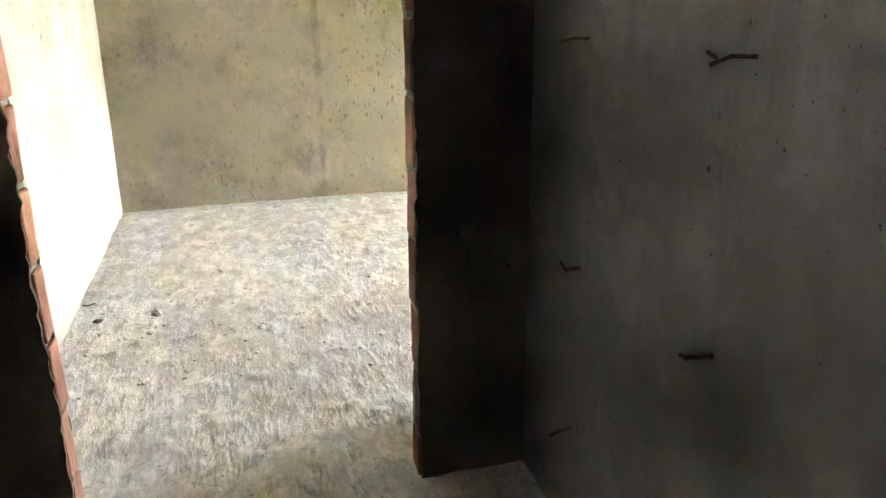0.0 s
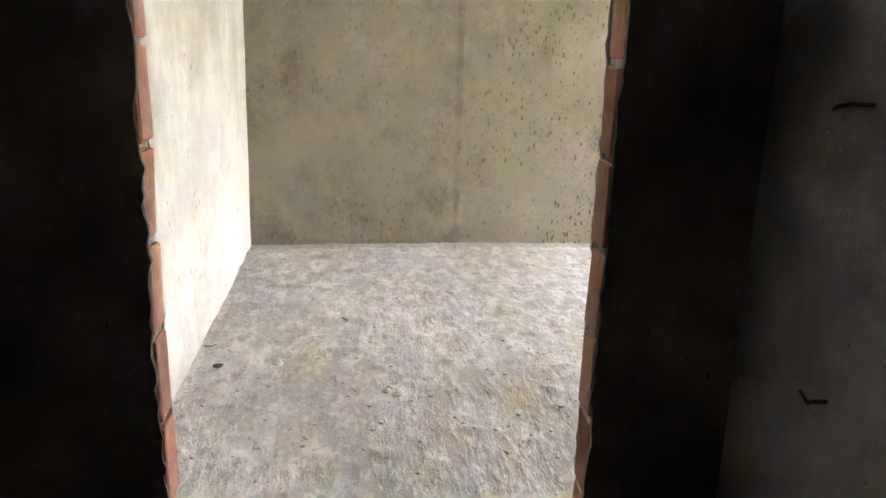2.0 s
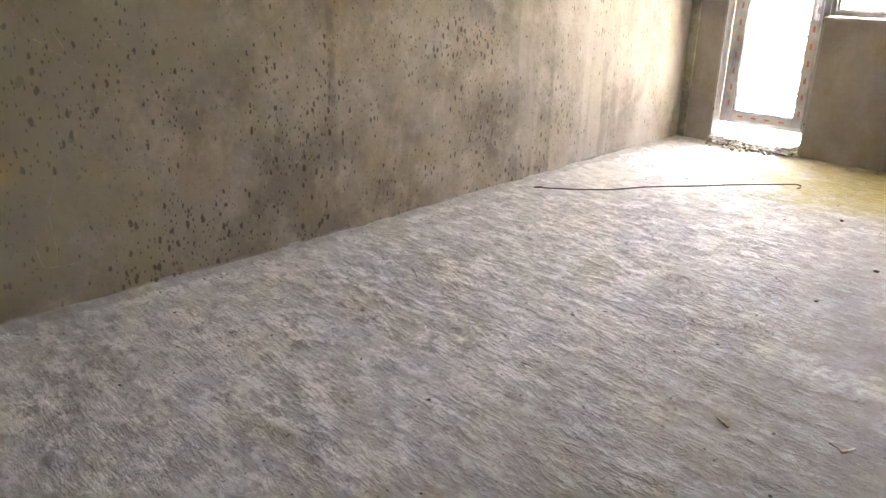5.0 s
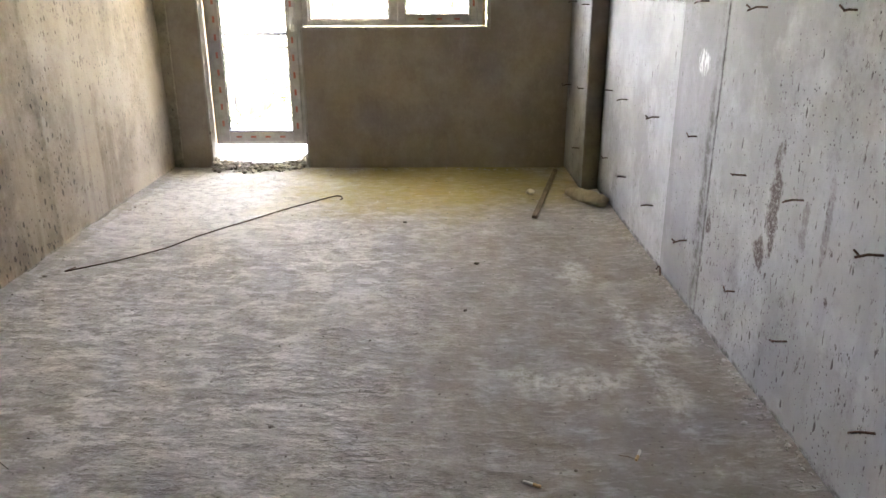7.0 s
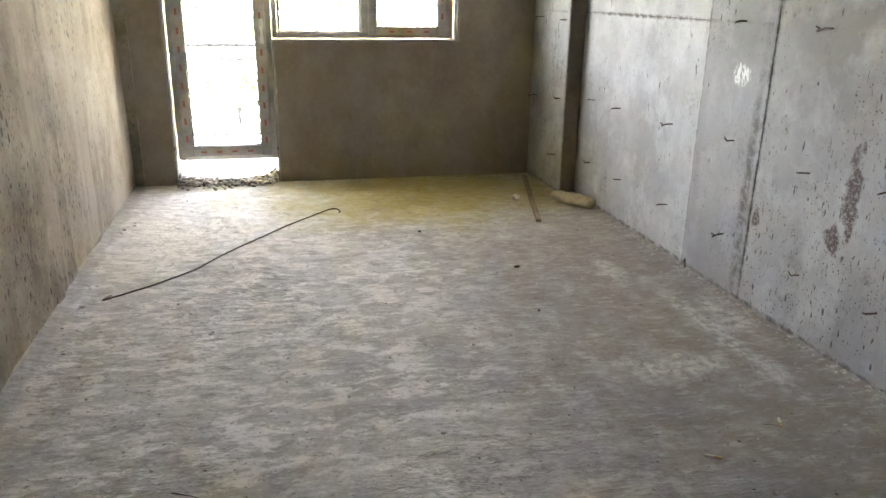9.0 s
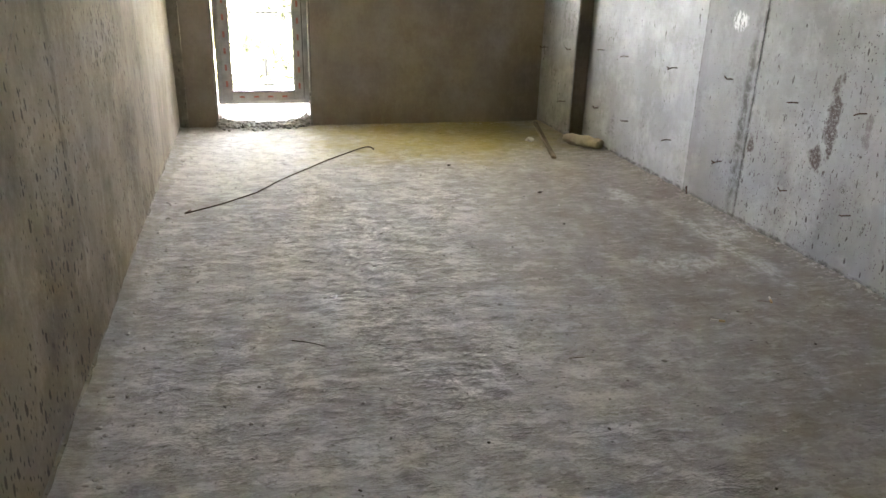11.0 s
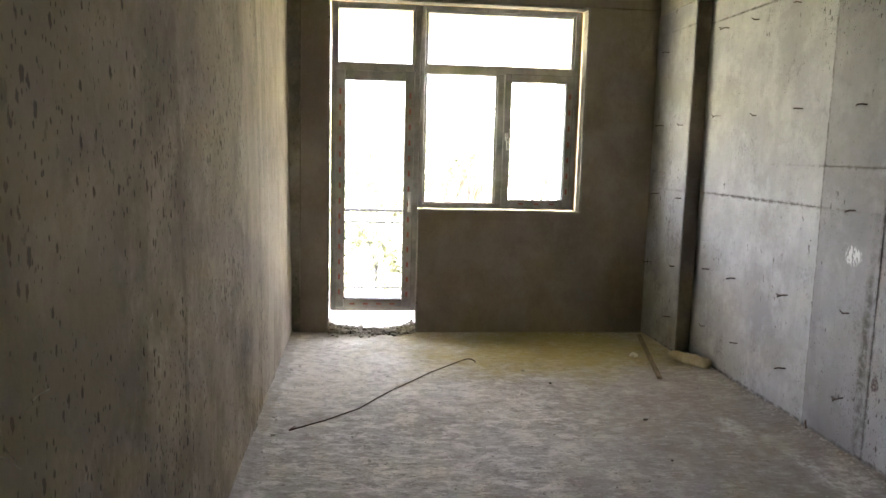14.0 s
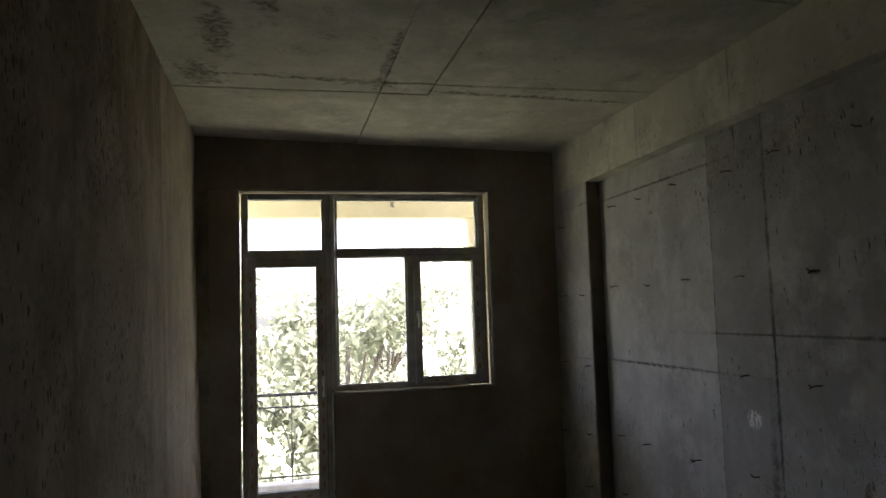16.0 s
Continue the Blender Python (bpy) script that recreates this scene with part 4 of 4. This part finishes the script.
for x, y, s, m in ((3.906, 0.875, 0.015, stone_dark), (4.588, 1.256, 0.013, stone_dark), (3.702, 1.46, 0.010, stone), (3.355, 0.95, 0.009, stone_dark), (2.568, 1.723, 0.008, stone), (4.557, 1.123, 0.008, stone),
                   (-0.131, 1.613, 0.024, stone), (-0.416, 1.099, 0.026, stone), (-0.421, 0.875, 0.024, stone), (0.036, 0.785, 0.022, stone), (-0.66, 1.07, 0.018, stone_dark), (2.05, 2.05, 0.008, stone), (4.93, 0.30, 0.014, stone)):
    ob = mesh_object("mortar_lump", crumb(bmesh.new(), (0, 0, 0), s, int(1000 * (x + y))), m)
    ob.location = (x, y, ground_z(x, y) - 0.003)
    tagged(ob, "loose lump of dry mortar on the floor", "mortar lump", "lumps on the floor")


def scatter(name, places, material, label, size, heap=0.0):
    bm = bmesh.new()
    for k, (x, y) in enumerate(places):
        side = min(abs(y - YD0), abs(y - YD1))
        lift = heap * (0.35 + math.exp(-side / 0.07)) * rng.random() if heap else 0.0
        crumb(bm, (x, y, max(ground_z(min(x, 6.0), y), 0.004 if x > 5.99 else -1) - 0.002 + lift), size * (0.4 + rng.random()), 3000 + k)
    return tagged(mesh_object(name, bm, material), label, "rubble", kind="stuff")


places = [(rng.uniform(-0.7, 5.8), rng.uniform(0.1, 2.95)) for k in range(420)]
scatter("floor_grit", places, stone, "fine pale grit and crumbs on the floor", 0.006)
places = [(rng.uniform(-0.7, 5.8), rng.uniform(0.1, 2.95)) for k in range(240)]
scatter("dark_grit", places, stone_dark, "dark specks of dirt on the floor", 0.0045)
places = [(-0.45 + rng.normal(0, 0.26), 1.05 + rng.normal(0, 0.30)) for k in range(70)] + [(0.05 + rng.normal(0, 0.25), 0.8 + rng.normal(0, 0.2)) for k in range(50)]
places += [(rng.uniform(-0.65, 1.1), 0.25 + abs(rng.normal(0, 0.75))) for k in range(110)]
scatter("mortar_crumbs", [p for p in places if p[0] > -0.74], stone, "crumbs of mortar near the doorway", 0.0075)
places = [(5.98 + rng.normal(0, 0.055), rng.uniform(2.05, 2.76)) for k in range(210)] + [(6.06 + rng.normal(0, 0.05), rng.choice((2.09, 2.72)) + rng.normal(0, 0.06)) for k in range(150)]
scatter("threshold_rubble", [(x, min(max(y, 2.06), 2.75)) for x, y in places], stone, "broken mortar rubble on the door threshold", 0.018, 0.040)
places = [(6.0 + rng.normal(0, 0.035), y) for y in (rng.uniform(2.06, 2.75) for k in range(120))] + [(6.05 + rng.normal(0, 0.05), c + s * abs(rng.normal(0, 0.05))) for k in range(110) for c, s in (((2.045, 1), (2.762, -1))[k % 2],)]
scatter("threshold_lumps", places, stone, "pale broken lumps heaped along the door threshold", 0.021, 0.055)
places = [(5.97 + rng.normal(0, 0.05), rng.uniform(2.06, 2.75)) for k in range(60)]
scatter("threshold_dirt", places, stone_dark, "dark stones among the threshold rubble", 0.017, 0.03)
places = [(rng.uniform(0.8, 5.2), abs(rng.normal(0, 0.03)) + 0.008) for k in range(260)] + [(rng.uniform(-0.7, 5.9), 2.975 - abs(rng.normal(0, 0.05))) for k in range(110)] + [(5.96 - abs(rng.normal(0, 0.03)), rng.uniform(0.12, 3.0)) for k in range(120)]
scatter("edge_rubble", places, stone, "mortar crumbs along the foot of the walls", 0.008)

def sliver(x0, y0, x1, y1, radius, material, name, label):
    """A thin twig or wire end that lies on the floor."""
    mid = ((x0 + x1) / 2 + 0.004, (y0 + y1) / 2 - 0.003)
    bm = tube(bmesh.new(), [(x, y, ground_z(x, y) + radius + 0.002) for x, y in ((x0, y0), mid, (x1, y1))], radius, 6, 0.6)
    return tagged(mesh_object(name, bm, material), label, name.replace("_", " "))


for x0, y0, x1, y1, r in ((1.000, 1.335, 1.040, 1.240, 0.003), (-0.755, 1.297, -0.700, 1.285, 0.004), (2.012, 1.490, 2.010, 1.435, 0.002), (2.31, 0.535, 2.285, 0.490, 0.002), (0.42, 2.02, 0.46, 1.98, 0.002)):
    sliver(x0, y0, x1, y1, r, old_wood, "wood_splinter", "thin dark wood splinter on the concrete floor")
sliver(2.325, 2.410, 2.255, 2.300, 0.0018, rust, "wire_end", "short bent rusty wire end on the floor")

# a bent wire stub at the foot of the concrete wall
bm = tube(bmesh.new(), [(3.728, 0.012, 0.0), (3.73, 0.016, 0.045), (3.715, 0.028, 0.058), (3.69, 0.045, 0.052)], 0.004, 6)
tagged(mesh_object("wire_stub", bm, rust), "bent rusty wire stub rising from the floor", "wire")

# ---- clay blocks in the doorway's jambs ----
def block_mesh(seed):
    r = np.random.default_rng(seed)
    bm = block((-0.055, -0.0415, -0.0885), (0.055, 0.0415, 0.0885), 0.004)
    for v in bm.verts:
        v.co += Vector(r.normal(0, 0.0016, 3))
    me = bpy.data.meshes.new("brick")
    bm.to_mesh(me)
    bm.free()
    me.materials.append(clay_block)
    return me


brick_meshes = [block_mesh(k) for k in range(5)]
for side, x, first in ((0, XJ0 - 0.055, 0.060), (1, XJ1 + 0.055, 0.044)):
    for k in range(11):
        z = first + 0.192 * k - 0.0
        if z + 0.09 > 2.11:
            continue
        ob = new("brick", brick_meshes[(k * 2 + side) % 5])
        ob.parent = partition
        ob.matrix_world = pose(x + rng.normal(0, 0.003), (YP0 + YP1) / 2 + rng.normal(0, 0.002), z, rng.normal(0, 0.6), rng.normal(0, 0.6), rng.normal(0, 1.2))
